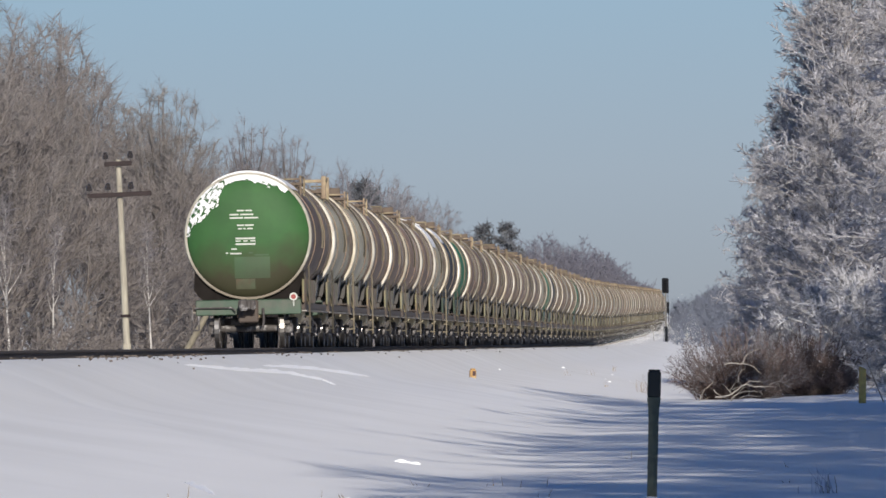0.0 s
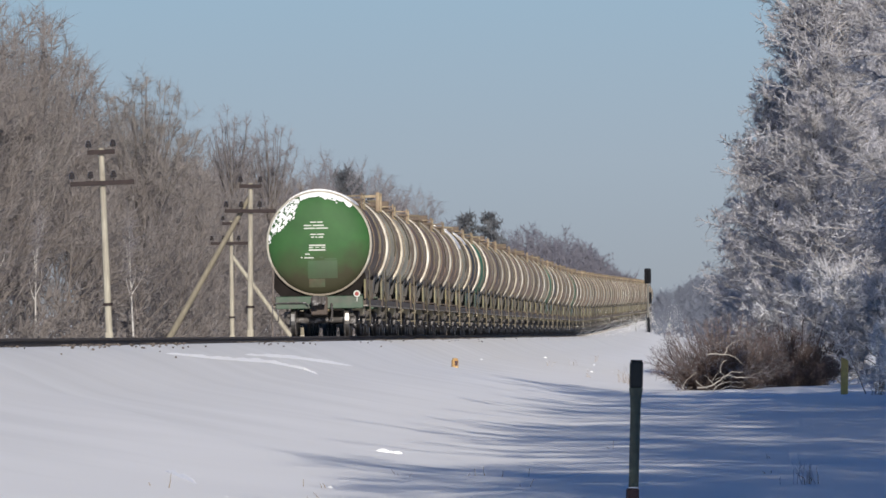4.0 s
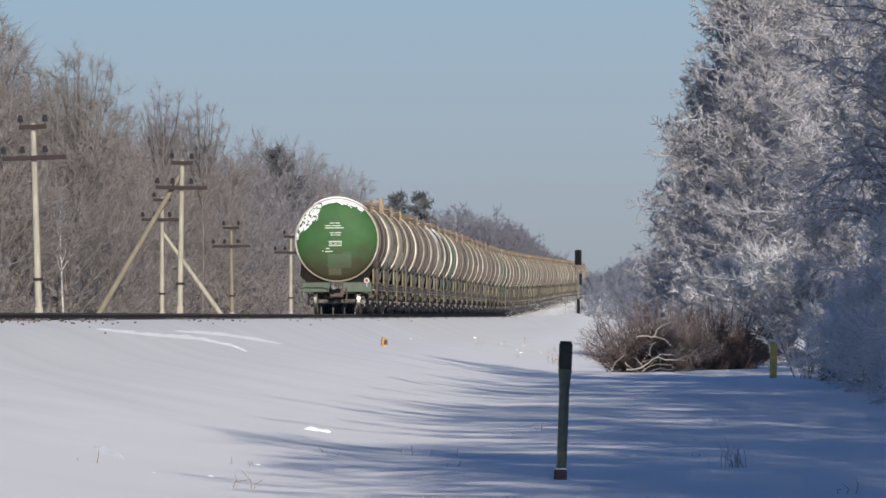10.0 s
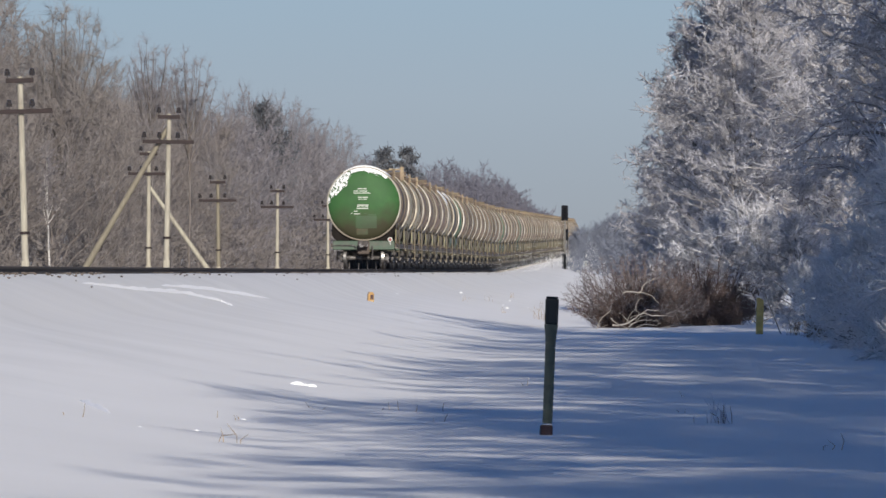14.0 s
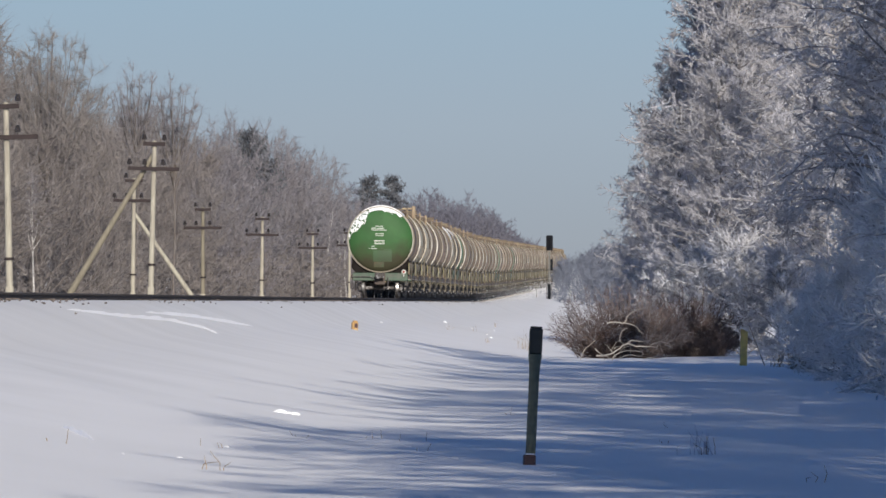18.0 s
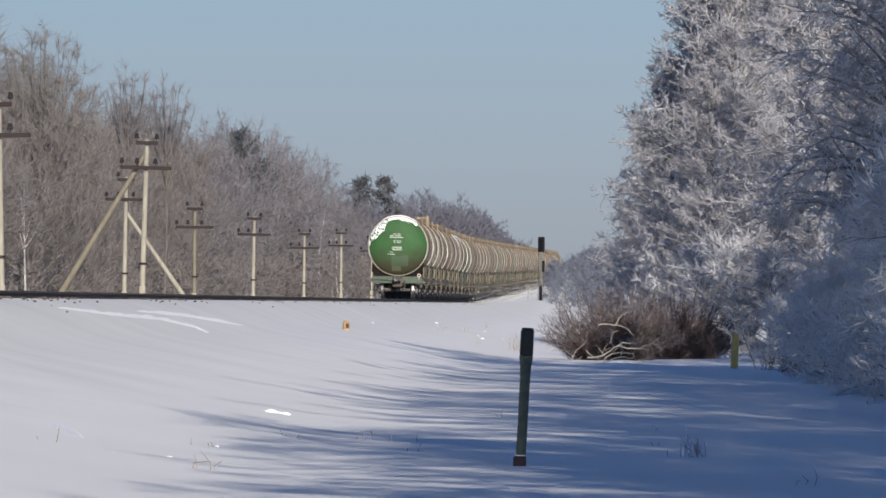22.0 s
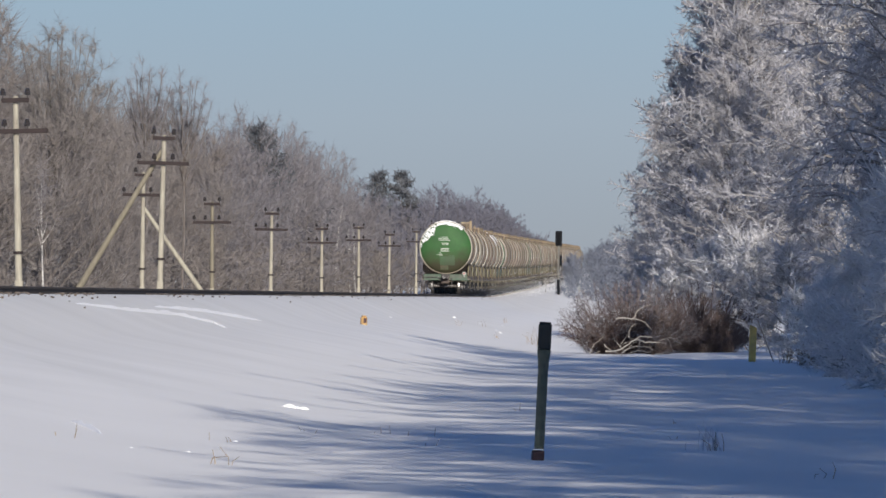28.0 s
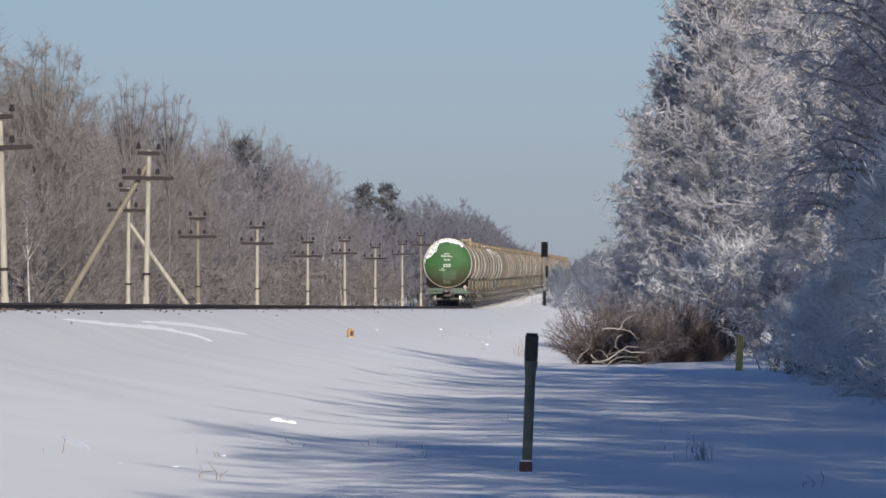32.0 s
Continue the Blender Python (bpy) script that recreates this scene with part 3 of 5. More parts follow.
def wagon(paint, end, kind=0, rim_label="cream welded rim"):
    M = MESHES
    w = thing("tank_wagon", "%s cylindrical tank wagon with cream rims on the rails" % {"brown": "dirty brown", "grey": "dusty grey", "ochre": "ochre-stained", "slate": "dark slate", "green": "dull green"}[paint], "tank wagon", "wagons of the train")
    key = "shell_" + paint
    if key not in M:
        M[key] = Build().lathe([(TANK_R, RIM0), (TANK_R, 3.5), (TANK_R, 8.5), (TANK_R, RIM1)], "y", (0, 0, TANK_Z), 56).mesh("shell", PAINTS[paint], True)
    part("shell", M[key], None, w)
    for y, s in ((RIM0, -1), (RIM1, 1)):
        k = "head%d_%s" % (s, end.name)
        if k not in M:
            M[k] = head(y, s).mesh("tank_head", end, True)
        part("tank_head", M[k], None, w)
        part("rim", M[("slim_rim" if end is GREEN_END else ("rim", "rim", "dull_rim")[kind]) if s < 0 else "gap_rim"], None, w, rim_label if s < 0 else "", pose(0, y, 0))
    for y in (3.6, 8.4):
        part("strap", M["strap"], None, w, "", pose(0, y, 0))
    for n, k in (("center_sill", "sill"), ("hatch", "dome"), ("air_reservoir", "reservoir"), ("outlet_valve", "crank")):
        part(n, M[k], None, w)
    flip = pose(0, PITCH, 0, 0, 0, 180)
    for m in (Matrix(), flip):
        part("end_beam", M["tail_beam" if end is GREEN_END else "beam"], None, w, "", m @ pose(0, 0.55, 0))
        part("coupler_plate", M["pocket"], None, w, "", m @ pose(0, 0.55, 0))
        part("coupler", M["coupler"], None, w, "", m @ pose(0, 0.5, 0))
        part("platform", M["platform"], None, w, "yellow walkway", m)
        part("ladder", M["ladder"], None, w, "", m)
        part("side_sill", M["side_sill"], None, w, "", m)
        part("sill_lip", M["sill_lip"], None, w, "pale lower flange", m)
        part("step_post", M["step_post"], None, w, "", m @ pose(0, 1.4, 0))
        if m is not flip:
            part("brace", M["brace"], None, w, "", m @ pose(0, 1.4, 0))
        side = {"grey": OLIVE, "ochre": OLIVE, "green": BEAM_GREEN, "slate": BEAM_GREEN}.get(paint, OLIVE if kind else FRAME_BROWN)
        if "plate_" + side.name not in M:
            M["plate_" + side.name] = Build().box(1.30, 1.35, 0.45, 6.0, 1.07, 1.64, 0.02).mesh("side_plate", side)
        part("side_plate", M["plate_" + side.name], None, w, "", m)
        part("saddle", M["saddle"], None, w, "", m @ pose(0, 1.9, 0))
    part("handrail", M[("handrail", "rail_posts", "handrail")[kind]], None, w, "yellow handrail")
    if kind == 2:
        part("walkway_screen", M["screen"], None, w, "rusty hatch screen")
    for y in (2.1, 9.92):
        bogie = part("bogie", M["bolster"], None, w, "", pose(0, y, 0))
        for sx in (-0.90, 0.90):
            part("side_frame", M["side_frame"], None, bogie, "", pose(sx, 0, 0))
        for dy in (-0.925, 0.925):
            part("wheelset", M["wheelset"], None, bogie, "dark wheels with polished treads", pose(0, dy, 0.475))
    return w


common()
TRAIN = []
SPEED, TAIL_Y = 11.4, 226.0 - RIM0
ORDER = ["brown", "grey", "grey", "brown", "brown", "brown", "brown", "grey", "slate", "green", "brown", "brown", "ochre", "ochre", "brown", "ochre", "brown", "ochre", "brown", "grey", "green", "slate", "ochre", "brown", "ochre", "ochre", "green"]
MODELS = {}
for k in range(66):
    paint = ORDER[k] if k < len(ORDER) else random.choice(["ochre", "brown", "ochre", "ochre", "grey", "brown"])
    spot = pose(TRACK_X, TAIL_Y + k * PITCH, RAIL_Z)
    if k == 0:
        w = wagon("brown", GREEN_END)
        w["label"] = "last tank wagon with a faded green snow-dusted end and cream rim"
        w.matrix_basis = spot
    elif (paint, k % 3) in MODELS:
        w = copy_thing(MODELS[paint, k % 3], spot)
    else:
        w = MODELS[paint, k % 3] = wagon(paint, PAINTS[paint], k % 3)
        w.matrix_basis = spot
    TRAIN.append(w)


# ---- trees ----
def grow(rng, height, spread, low, n1, n2, n3, n4, droop=0.0, thick=1.0, lean=0.0, up=0.6, reach=1.0, curl=0.10, taper=0.45, tight=1.0, wob=0.14):
    """Limb, bough and twig segments of a bare tree: rows of start, end, two radii."""
    wood, boughs, twigs = [], [], []
    pts = [np.zeros(3)]
    d = np.array([lean, 0, 1.0])
    for i in range(9):
        d = d + rng.normal(0, 0.07, 3) * (1, 1, 0)
        pts.append(pts[-1] + d / np.linalg.norm(d) * height / 9)
    r = lambda f: max(0.012, 0.011 * height * (1 - f) ** 1.1 * thick)
    for i in range(9):
        wood.append((pts[i], pts[i + 1], r(i / 9), r((i + 1) / 9)))
    pts = np.array(pts)

    def bough(start, way, length, nseg, r0, lift, wobble):
        out, p, w = [], start, way / np.linalg.norm(way)
        for i in range(nseg):
            w = w + rng.normal(0, wobble, 3) + np.array([0, 0, lift])
            w /= np.linalg.norm(w)
            q = p + w * length / nseg
            out.append((p, q, r0 * (1 - i / nseg * 0.8), r0 * (1 - (i + 1) / nseg * 0.8)))
            p = q
        return out

    def side(way, spread_angle):
        v = rng.normal(0, 1, 3)
        v -= way * v.dot(way)
        v /= np.linalg.norm(v) + 1e-9
        return way * math.cos(spread_angle) + v * math.sin(spread_angle)

    for i in range(n1):
        f = low + (0.97 - low) * ((i + rng.random()) / n1)
        k = min(8, int(f * 9))
        start = pts[k] + (pts[k + 1] - pts[k]) * (f * 9 - k)
        a = rng.random() * math.tau
        el = up * (0.5 + f) + rng.normal(0, 0.12)
        way = np.array([math.cos(a) * math.cos(el), math.sin(a) * math.cos(el), math.sin(el)])
        ln = spread * (0.35 + 0.75 * math.sin(math.pi * min(1, (1 - f) * 0.62 + 0.15))) * (0.75 + 0.5 * rng.random()) * (1.05 - f * taper)
        limb = bough(start, way, ln, 5, 0.006 * height * thick * (1.15 - f), curl, wob)
        wood += limb
        for j in range(n2):
            g = 0.2 + 0.8 * (j + rng.random()) / n2
            s = limb[min(4, int(g * 5))]
            w2 = side((s[1] - s[0]) / np.linalg.norm(s[1] - s[0]), (0.5 + 0.5 * rng.random()) * tight)
            b2 = bough(s[0] + (s[1] - s[0]) * rng.random(), w2, ln * (0.22 + 0.30 * rng.random()), 3, 0.013 * thick, 0.10 - droop, wob)
            boughs += b2
            for _ in range(n3):
                s3 = b2[rng.integers(0, 3)]
                w3 = side((s3[1] - s3[0]) / np.linalg.norm(s3[1] - s3[0]), (0.4 + 0.6 * rng.random()) * tight)
                w3[2] -= droop
                b3 = bough(s3[0] + (s3[1] - s3[0]) * rng.random(), w3, (0.35 + 0.55 * rng.random()) * reach, 1, 0.010 * thick, -droop * 0.5, 0.15)
                twigs += b3
                for _ in range(n4):
                    s4 = b3[0]
                    w4 = side((s4[1] - s4[0]) / np.linalg.norm(s4[1] - s4[0]), (0.5 + 0.6 * rng.random()) * tight)
                    w4[2] -= droop * 1.2
                    twigs += bough(s4[0] + (s4[1] - s4[0]) * rng.random(), w4, (0.14 + 0.26 * rng.random()) * reach, 1, 0.009 * thick, 0, 0.1)
    return wood, boughs, twigs


def grow_frosted(rng, height, radius, low, n1, n2, n3, n4, droop=0.25, heavy=1.0):
    """Like grow(), for a full crown of short frosted sprays that narrows from a broad skirt to a blunt top."""
    wood, boughs, twigs = [], [], []
    unit = lambda v: v / (np.linalg.norm(v) + 1e-9)
    pts = [np.zeros(3)]
    for i in range(10):
        pts.append(pts[-1] + unit(np.array([rng.normal(0, 0.05), rng.normal(0, 0.05), 1.0])) * height / 10)
        wood.append((pts[-2], pts[-1], 0.006 * height * (1 - i / 10.5), 0.006 * height * (1 - (i + 1) / 10.5)))
    for i in range(n1):
        f = low + (0.985 - low) * (i + rng.random()) / n1
        k = min(9, int(f * 10))
        start = pts[k] + (pts[k + 1] - pts[k]) * (f * 10 - k)
        env = radius * (0.8 + 0.2 * f / 0.22 if f < 0.22 else ((1 - f) / 0.78) ** 0.82) + 0.25
        a = 2.4 * i + rng.normal(0, 0.3)
        el = 0.15 + 0.75 * f + rng.normal(0, 0.12)
        w = np.array([math.cos(a) * math.cos(el), math.sin(a) * math.cos(el), math.sin(el)])
        out = np.array([math.cos(a), math.sin(a), 0.0])
        ln = env * rng.uniform(0.62, 0.95) / max(0.55, math.cos(el))
        p, r0, limb = start, (0.012 + 0.006 * env) * heavy, []
        for j in range(5):
            w = unit(w + rng.normal(0, 0.16, 3) + np.array([0, 0, 0.08 - 0.10 * j * droop * 2]))
            q = p + w * ln / 5
            limb.append((p, q, r0 * (1 - 0.17 * j), r0 * (0.83 - 0.17 * j)))
            p = q
        wood += limb
        for j in range(n2):
            g = 0.15 + 0.85 * (j + rng.random()) / n2
            s = limb[min(4, int(g * 5))]
            w2 = unit(unit(s[1] - s[0]) + rng.normal(0, 0.6, 3))
            p2, l2 = s[0] + (s[1] - s[0]) * rng.random(), rng.uniform(0.5, 1.0) * (0.30 + 0.12 * env)
            for _ in range(2):
                w2 = unit(w2 + rng.normal(0, 0.2, 3) - np.array([0, 0, droop * 0.5]))
                q2 = p2 + w2 * l2 / 2
                boughs.append((p2, q2, 0.016, 0.012))
                hang = rng.uniform(-0.25, 0.9) - droop
                for _ in range(n3):
                    s3 = p2 + (q2 - p2) * rng.random()
                    w3 = unit(w2 * 0.55 + out * 0.25 + rng.normal(0, 0.42, 3) + np.array([0, 0, hang]))
                    e3 = s3 + w3 * rng.uniform(0.22, 0.46)
                    twigs.append((s3, e3, rng.uniform(0.014, 0.025), 0.0))
                    for _ in range(n4):
                        w4 = unit(w3 + rng.normal(0, 0.5, 3))
                        s4 = s3 + (e3 - s3) * rng.uniform(0.3, 0.95)
                        twigs.append((s4, s4 + w4 * rng.uniform(0.12, 0.28), rng.uniform(0.012, 0.022), 0.0))
                p2 = q2
    return wood, boughs, twigs


def grow_fan(rng, height, fan, fork, n1, n2, n3, angle=0.55, thick=1.0):
    """A bare tree whose limbs fan up from a fork into a rounded crown of fine upright twigs."""
    wood, boughs, twigs = [], [], []
    unit = lambda v: v / (np.linalg.norm(v) + 1e-9)
    top = height * fork
    p = np.zeros(3)
    for i in range(6):
        q = p + np.array([rng.normal(0, 0.05), rng.normal(0, 0.05), top / 6])
        wood.append((p, q, 0.0085 * height * thick * (1 - 0.07 * i), 0.0085 * height * thick * (0.93 - 0.07 * i)))
        p = q
    fork_at = p
    for i in range(n1):
        a = 2.4 * i + rng.normal(0, 0.2)
        tilt = angle * math.sqrt((i + 0.5) / n1)
        tip = fork_at + np.array([fan * math.sin(tilt) / math.sin(angle) * math.cos(a), fan * math.sin(tilt) / math.sin(angle) * math.sin(a),
                                  (height - top) * (1 - 0.45 * (tilt / angle) ** 2) * rng.uniform(0.9, 1.05)])
        p0 = fork_at - np.array([0, 0, rng.uniform(0, 0.22) * top])
        bend = np.array([tip[0] * 0.30, tip[1] * 0.30, 0.0])
        limb = []
        for j in range(6):
            g0, g1 = j / 6, (j + 1) / 6
            at = lambda g: p0 + (tip - p0) * g + bend * 4 * g * (1 - g) * 0.35 + rng.normal(0, 0.035, 3) * (g > 0)
            limb.append((limb[-1][1] if limb else at(g0), at(g1), 0.0042 * height * thick * (1 - 0.14 * j), 0.0042 * height * thick * (0.86 - 0.14 * j)))
        wood += limb
        for j in range(n2):
            g = 0.2 + 0.8 * (j + rng.random()) / n2
            s = limb[min(5, int(g * 6))]
            w = unit(unit(s[1] - s[0]) + rng.normal(0, 0.5, 3) + np.array([0, 0, 0.1]))
            l2, p2 = rng.uniform(0.5, 1.0) * fan * 0.44 * (1.2 - 0.5 * g), s[0] + (s[1] - s[0]) * rng.random()
            for _ in range(3):
                w = unit(w + rng.normal(0, 0.16, 3) + np.array([0, 0, 0.04]))
                q2 = p2 + w * l2 / 3
                boughs.append((p2, q2, 0.010 * thick, 0.007 * thick))
                for _ in range(n3):
                    s3 = p2 + (q2 - p2) * rng.random()
                    twigs.append((s3, s3 + unit(w + rng.normal(0, 0.75, 3)) * rng.uniform(0.25, 0.7), 0.0065 * thick, 0.0))
                p2 = q2
    return wood, boughs, twigs


def prisms(name, segs, mat, sides=3, fat=1.0):
    """A mesh of tapered prisms, one for each segment."""
    a = np.array([s[0] for s in segs])
    b = np.array([s[1] for s in segs])
    r0 = np.array([s[2] for s in segs])[:, None] * fat
    r1 = np.array([s[3] for s in segs])[:, None] * fat
    w = b - a
    w /= np.linalg.norm(w, axis=1)[:, None] + 1e-9
    ref = np.where(np.abs(w[:, 2:3]) < 0.9, np.array([[0, 0, 1.0]]), np.array([[1.0, 0, 0]]))
    u = np.cross(w, ref)
    u /= np.linalg.norm(u, axis=1)[:, None] + 1e-9
    v = np.cross(w, u)
    rings = []
    for c, r in ((a, r0), (b, r1)):
        for k in range(sides):
            an = k * math.tau / sides
            rings.append(c + (u * math.cos(an) + v * math.sin(an)) * r)
    verts = np.stack(rings, 1).reshape(-1, 3)
    base = np.arange(len(segs))[:, None] * 2 * sides
    quads = np.concatenate([base + np.array([k, (k + 1) % sides, sides + (k + 1) % sides, sides + k])[None] for k in range(sides)], 1).reshape(-1, 4)
    me = bpy.data.meshes.new(name)
    me.vertices.add(len(verts))
    me.vertices.foreach_set("co", verts.ravel())
    me.loops.add(quads.size)
    me.loops.foreach_set("vertex_index", quads.ravel())
    me.polygons.add(len(quads))
    me.polygons.foreach_set("loop_start", np.arange(len(quads)) * 4)
    me.update(calc_edges=True)
    me.materials.append(mat)
    return me


def spikes(name, segs, mat, fat=1.0):
    """A mesh of slim three-sided spikes, one for each twig."""
    a = np.array([s[0] for s in segs])
    b = np.array([s[1] for s in segs])
    r = np.array([s[2] for s in segs])[:, None] * fat
    w = b - a
    w /= np.linalg.norm(w, axis=1)[:, None] + 1e-9
    ref = np.where(np.abs(w[:, 2:3]) < 0.9, np.array([[0, 0, 1.0]]), np.array([[1.0, 0, 0]]))
    u = np.cross(w, ref)
    u /= np.linalg.norm(u, axis=1)[:, None] + 1e-9
    v = np.cross(w, u)
    ring = [a + (u * math.cos(k * math.tau / 3) + v * math.sin(k * math.tau / 3)) * r for k in range(3)]
    verts = np.stack(ring + [b], 1).reshape(-1, 3)
    base = np.arange(len(segs))[:, None] * 4
    tris = np.concatenate([base + np.array([[k, (k + 1) % 3, 3]]) for k in range(3)], 1).reshape(-1, 3)
    me = bpy.data.meshes.new(name)
    me.vertices.add(len(verts))
    me.vertices.foreach_set("co", verts.ravel())
    me.loops.add(tris.size)
    me.loops.foreach_set("vertex_index", tris.ravel().astype(np.int32))
    me.polygons.add(len(tris))
    me.polygons.foreach_set("loop_start", np.arange(len(tris)) * 3)
    me.update(calc_edges=True)
    me.materials.append(mat)
    return me


def tree(seed, label, wood_mat, twig_mat, category="tree", group="", fat=1.0, **kw):
    rng = np.random.default_rng(seed)
    wood, boughs, twigs = grow_frosted(rng, **kw) if "radius" in kw else grow_fan(rng, **kw) if "fan" in kw else grow(rng, **kw)
    t = thing("tree", label, category, group)
    part("trunk", prisms("trunk", wood, wood_mat, 5), None, t)
    part("branchwork", prisms("branchwork", boughs, twig_mat, 3), None, t)["kind"] = "stuff"
    part("crown", spikes("crown", twigs, twig_mat, fat), None, t)
    return t


def plant(model, spots, seed):
    """Stands a model and its copies at spots (x, y, scale)."""
    rng = random.Random(seed)
    for i, (x, y, s) in enumerate(spots):
        m = pose(x, y, ground_z(x, y) - 0.1, 0, 0, rng.random() * 360)
        ob = model if i == 0 else copy_thing(model, m)
        ob.matrix_basis = m @ Matrix.Scale(s, 4)


def joined(model, spots, seed, name, label, category):
    """Many trees that nobody counts: a model's parts laid out at spots and joined, part by part."""
    rng = random.Random(seed)
    places = [pose(x, y, ground_z(x, y) - 0.1, 0, 0, rng.random() * 360) @ Matrix.Scale(s, 4) for x, y, s in spots]
    t = thing(name, label, category, kind="stuff")
    for child in list(model.children):
        src = child.data
        co = np.empty(len(src.vertices) * 3)
        src.vertices.foreach_get("co", co)
        co = np.c_[co.reshape(-1, 3), np.ones(len(src.vertices))]
        idx = np.empty(len(src.loops), dtype=np.int32)
        src.loops.foreach_get("vertex_index", idx)
        side = len(src.loops) // len(src.polygons)
        verts = np.concatenate([(co @ np.array(m).T)[:, :3] for m in places])
        loops = np.concatenate([idx + i * len(co) for i in range(len(places))])
        me = bpy.data.meshes.new(child.name)
        me.vertices.add(len(verts))
        me.vertices.foreach_set("co", verts.ravel())
        me.loops.add(len(loops))
        me.loops.foreach_set("vertex_index", loops.astype(np.int32))
        me.polygons.add(len(loops) // side)
        me.polygons.foreach_set("loop_start", np.arange(len(loops) // side) * side)
        me.update(calc_edges=True)
        me.materials.append(src.materials[0])
        part(child.name.split(".")[0], me, None, t)
        bpy.data.objects.remove(child)
    bpy.data.objects.remove(model)
    return t


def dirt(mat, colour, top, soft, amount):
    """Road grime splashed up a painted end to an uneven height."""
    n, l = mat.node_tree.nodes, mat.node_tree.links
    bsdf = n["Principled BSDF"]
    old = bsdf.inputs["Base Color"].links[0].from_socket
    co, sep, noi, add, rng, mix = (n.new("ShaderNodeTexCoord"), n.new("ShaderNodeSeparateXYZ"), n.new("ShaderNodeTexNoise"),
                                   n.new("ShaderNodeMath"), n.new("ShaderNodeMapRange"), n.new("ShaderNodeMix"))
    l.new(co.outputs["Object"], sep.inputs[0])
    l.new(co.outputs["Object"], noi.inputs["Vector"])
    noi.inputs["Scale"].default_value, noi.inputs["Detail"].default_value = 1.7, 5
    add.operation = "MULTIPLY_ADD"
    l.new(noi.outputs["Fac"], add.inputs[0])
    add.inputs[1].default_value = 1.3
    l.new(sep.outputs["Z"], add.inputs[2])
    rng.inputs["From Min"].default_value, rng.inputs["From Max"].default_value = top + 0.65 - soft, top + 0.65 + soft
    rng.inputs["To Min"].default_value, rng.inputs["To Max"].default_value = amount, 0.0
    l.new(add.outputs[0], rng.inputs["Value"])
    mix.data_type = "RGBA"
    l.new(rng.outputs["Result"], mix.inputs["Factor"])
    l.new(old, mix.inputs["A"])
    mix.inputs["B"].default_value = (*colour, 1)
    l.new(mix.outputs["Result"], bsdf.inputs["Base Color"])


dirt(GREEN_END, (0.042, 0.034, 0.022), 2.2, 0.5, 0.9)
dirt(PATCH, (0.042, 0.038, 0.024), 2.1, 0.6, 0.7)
dirt(FADED_RIM, (0.12, 0.09, 0.06), 1.9, 0.4, 0.8)
dirt(CREAM, (0.12, 0.09, 0.06), 1.75, 0.4, 0.75)
TAIL = TRAIN[0]


def on_end(x, z):
    """The y of the bulging tail end at x, z."""
    rr = min(1.0, ((x * x + (z - TANK_Z) ** 2) ** 0.5) / TANK_R)
    return RIM0 - 0.38 * math.sqrt(1 - rr * rr)


def end_plate(x0, x1, z0, z1, lift=0.006, n=6):
    """A thin painted field that follows the bulge."""
    b = Build()
    m = n + 1
    for k in (0, 1):
        for j in range(m):
            for i in range(m):
                x, z = x0 + (x1 - x0) * i / n, z0 + (z1 - z0) * j / n
                b.v.append((x, on_end(x, z) - lift * k + 0.001, z))
    for k in (0, m * m):
        b.f += [(k + j * m + i, k + j * m + i + 1, k + j * m + m + i + 1, k + j * m + m + i) for j in range(n) for i in range(n)]
    return b


# writing on the tail end, as plain bars
PX = 73.7
for n_row, (x0, x1, y) in enumerate(((425, 438, 370), (440, 452, 370), (412, 428, 377), (431, 454, 377), (412, 436, 383), (438, 463, 383), (425, 437, 396), (439, 455, 396),
                      (427, 433, 402), (436, 440, 402), (443, 453, 402), (414, 424, 438), (404, 408, 445), (412, 432, 446))):
    z = TANK_Z + (415 - y) / PX
    part("lettering", end_plate((x0 - 443) / PX, (x1 - 443) / PX, z - 0.017, z + 0.017, n=2), WHITE, TAIL, "white stencilled bar")
for x0, x1, y0, y1 in ((422, 457, 418, 421), (422, 431, 423, 425), (436, 444, 423, 425), (448, 457, 423, 425), (422, 457, 428, 431)):
    part("emblem_bar", end_plate((x0 - 443) / PX, (x1 - 443) / PX, TANK_Z + (415 - y1) / PX, TANK_Z + (415 - y0) / PX, n=2), WHITE, TAIL, "white emblem bar")
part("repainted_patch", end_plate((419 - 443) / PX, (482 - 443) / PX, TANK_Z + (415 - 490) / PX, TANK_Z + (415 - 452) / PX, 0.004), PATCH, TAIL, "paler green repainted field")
part("repainted_patch", end_plate((421 - 443) / PX, (455 - 443) / PX, TANK_Z + (415 - 509) / PX, TANK_Z + (415 - 491) / PX, 0.004), GRIME, TAIL, "grimy green repainted field")
for x0, x1, y in ((445, 452, 445), (455, 480, 449), (462, 480, 460)):
    z = TANK_Z + (415 - y) / PX
    part("lettering", end_plate((x0 - 443) / PX, (x1 - 443) / PX, z - 0.018, z + 0.018, n=2), PATCH, TAIL, "faded stencilled bar")


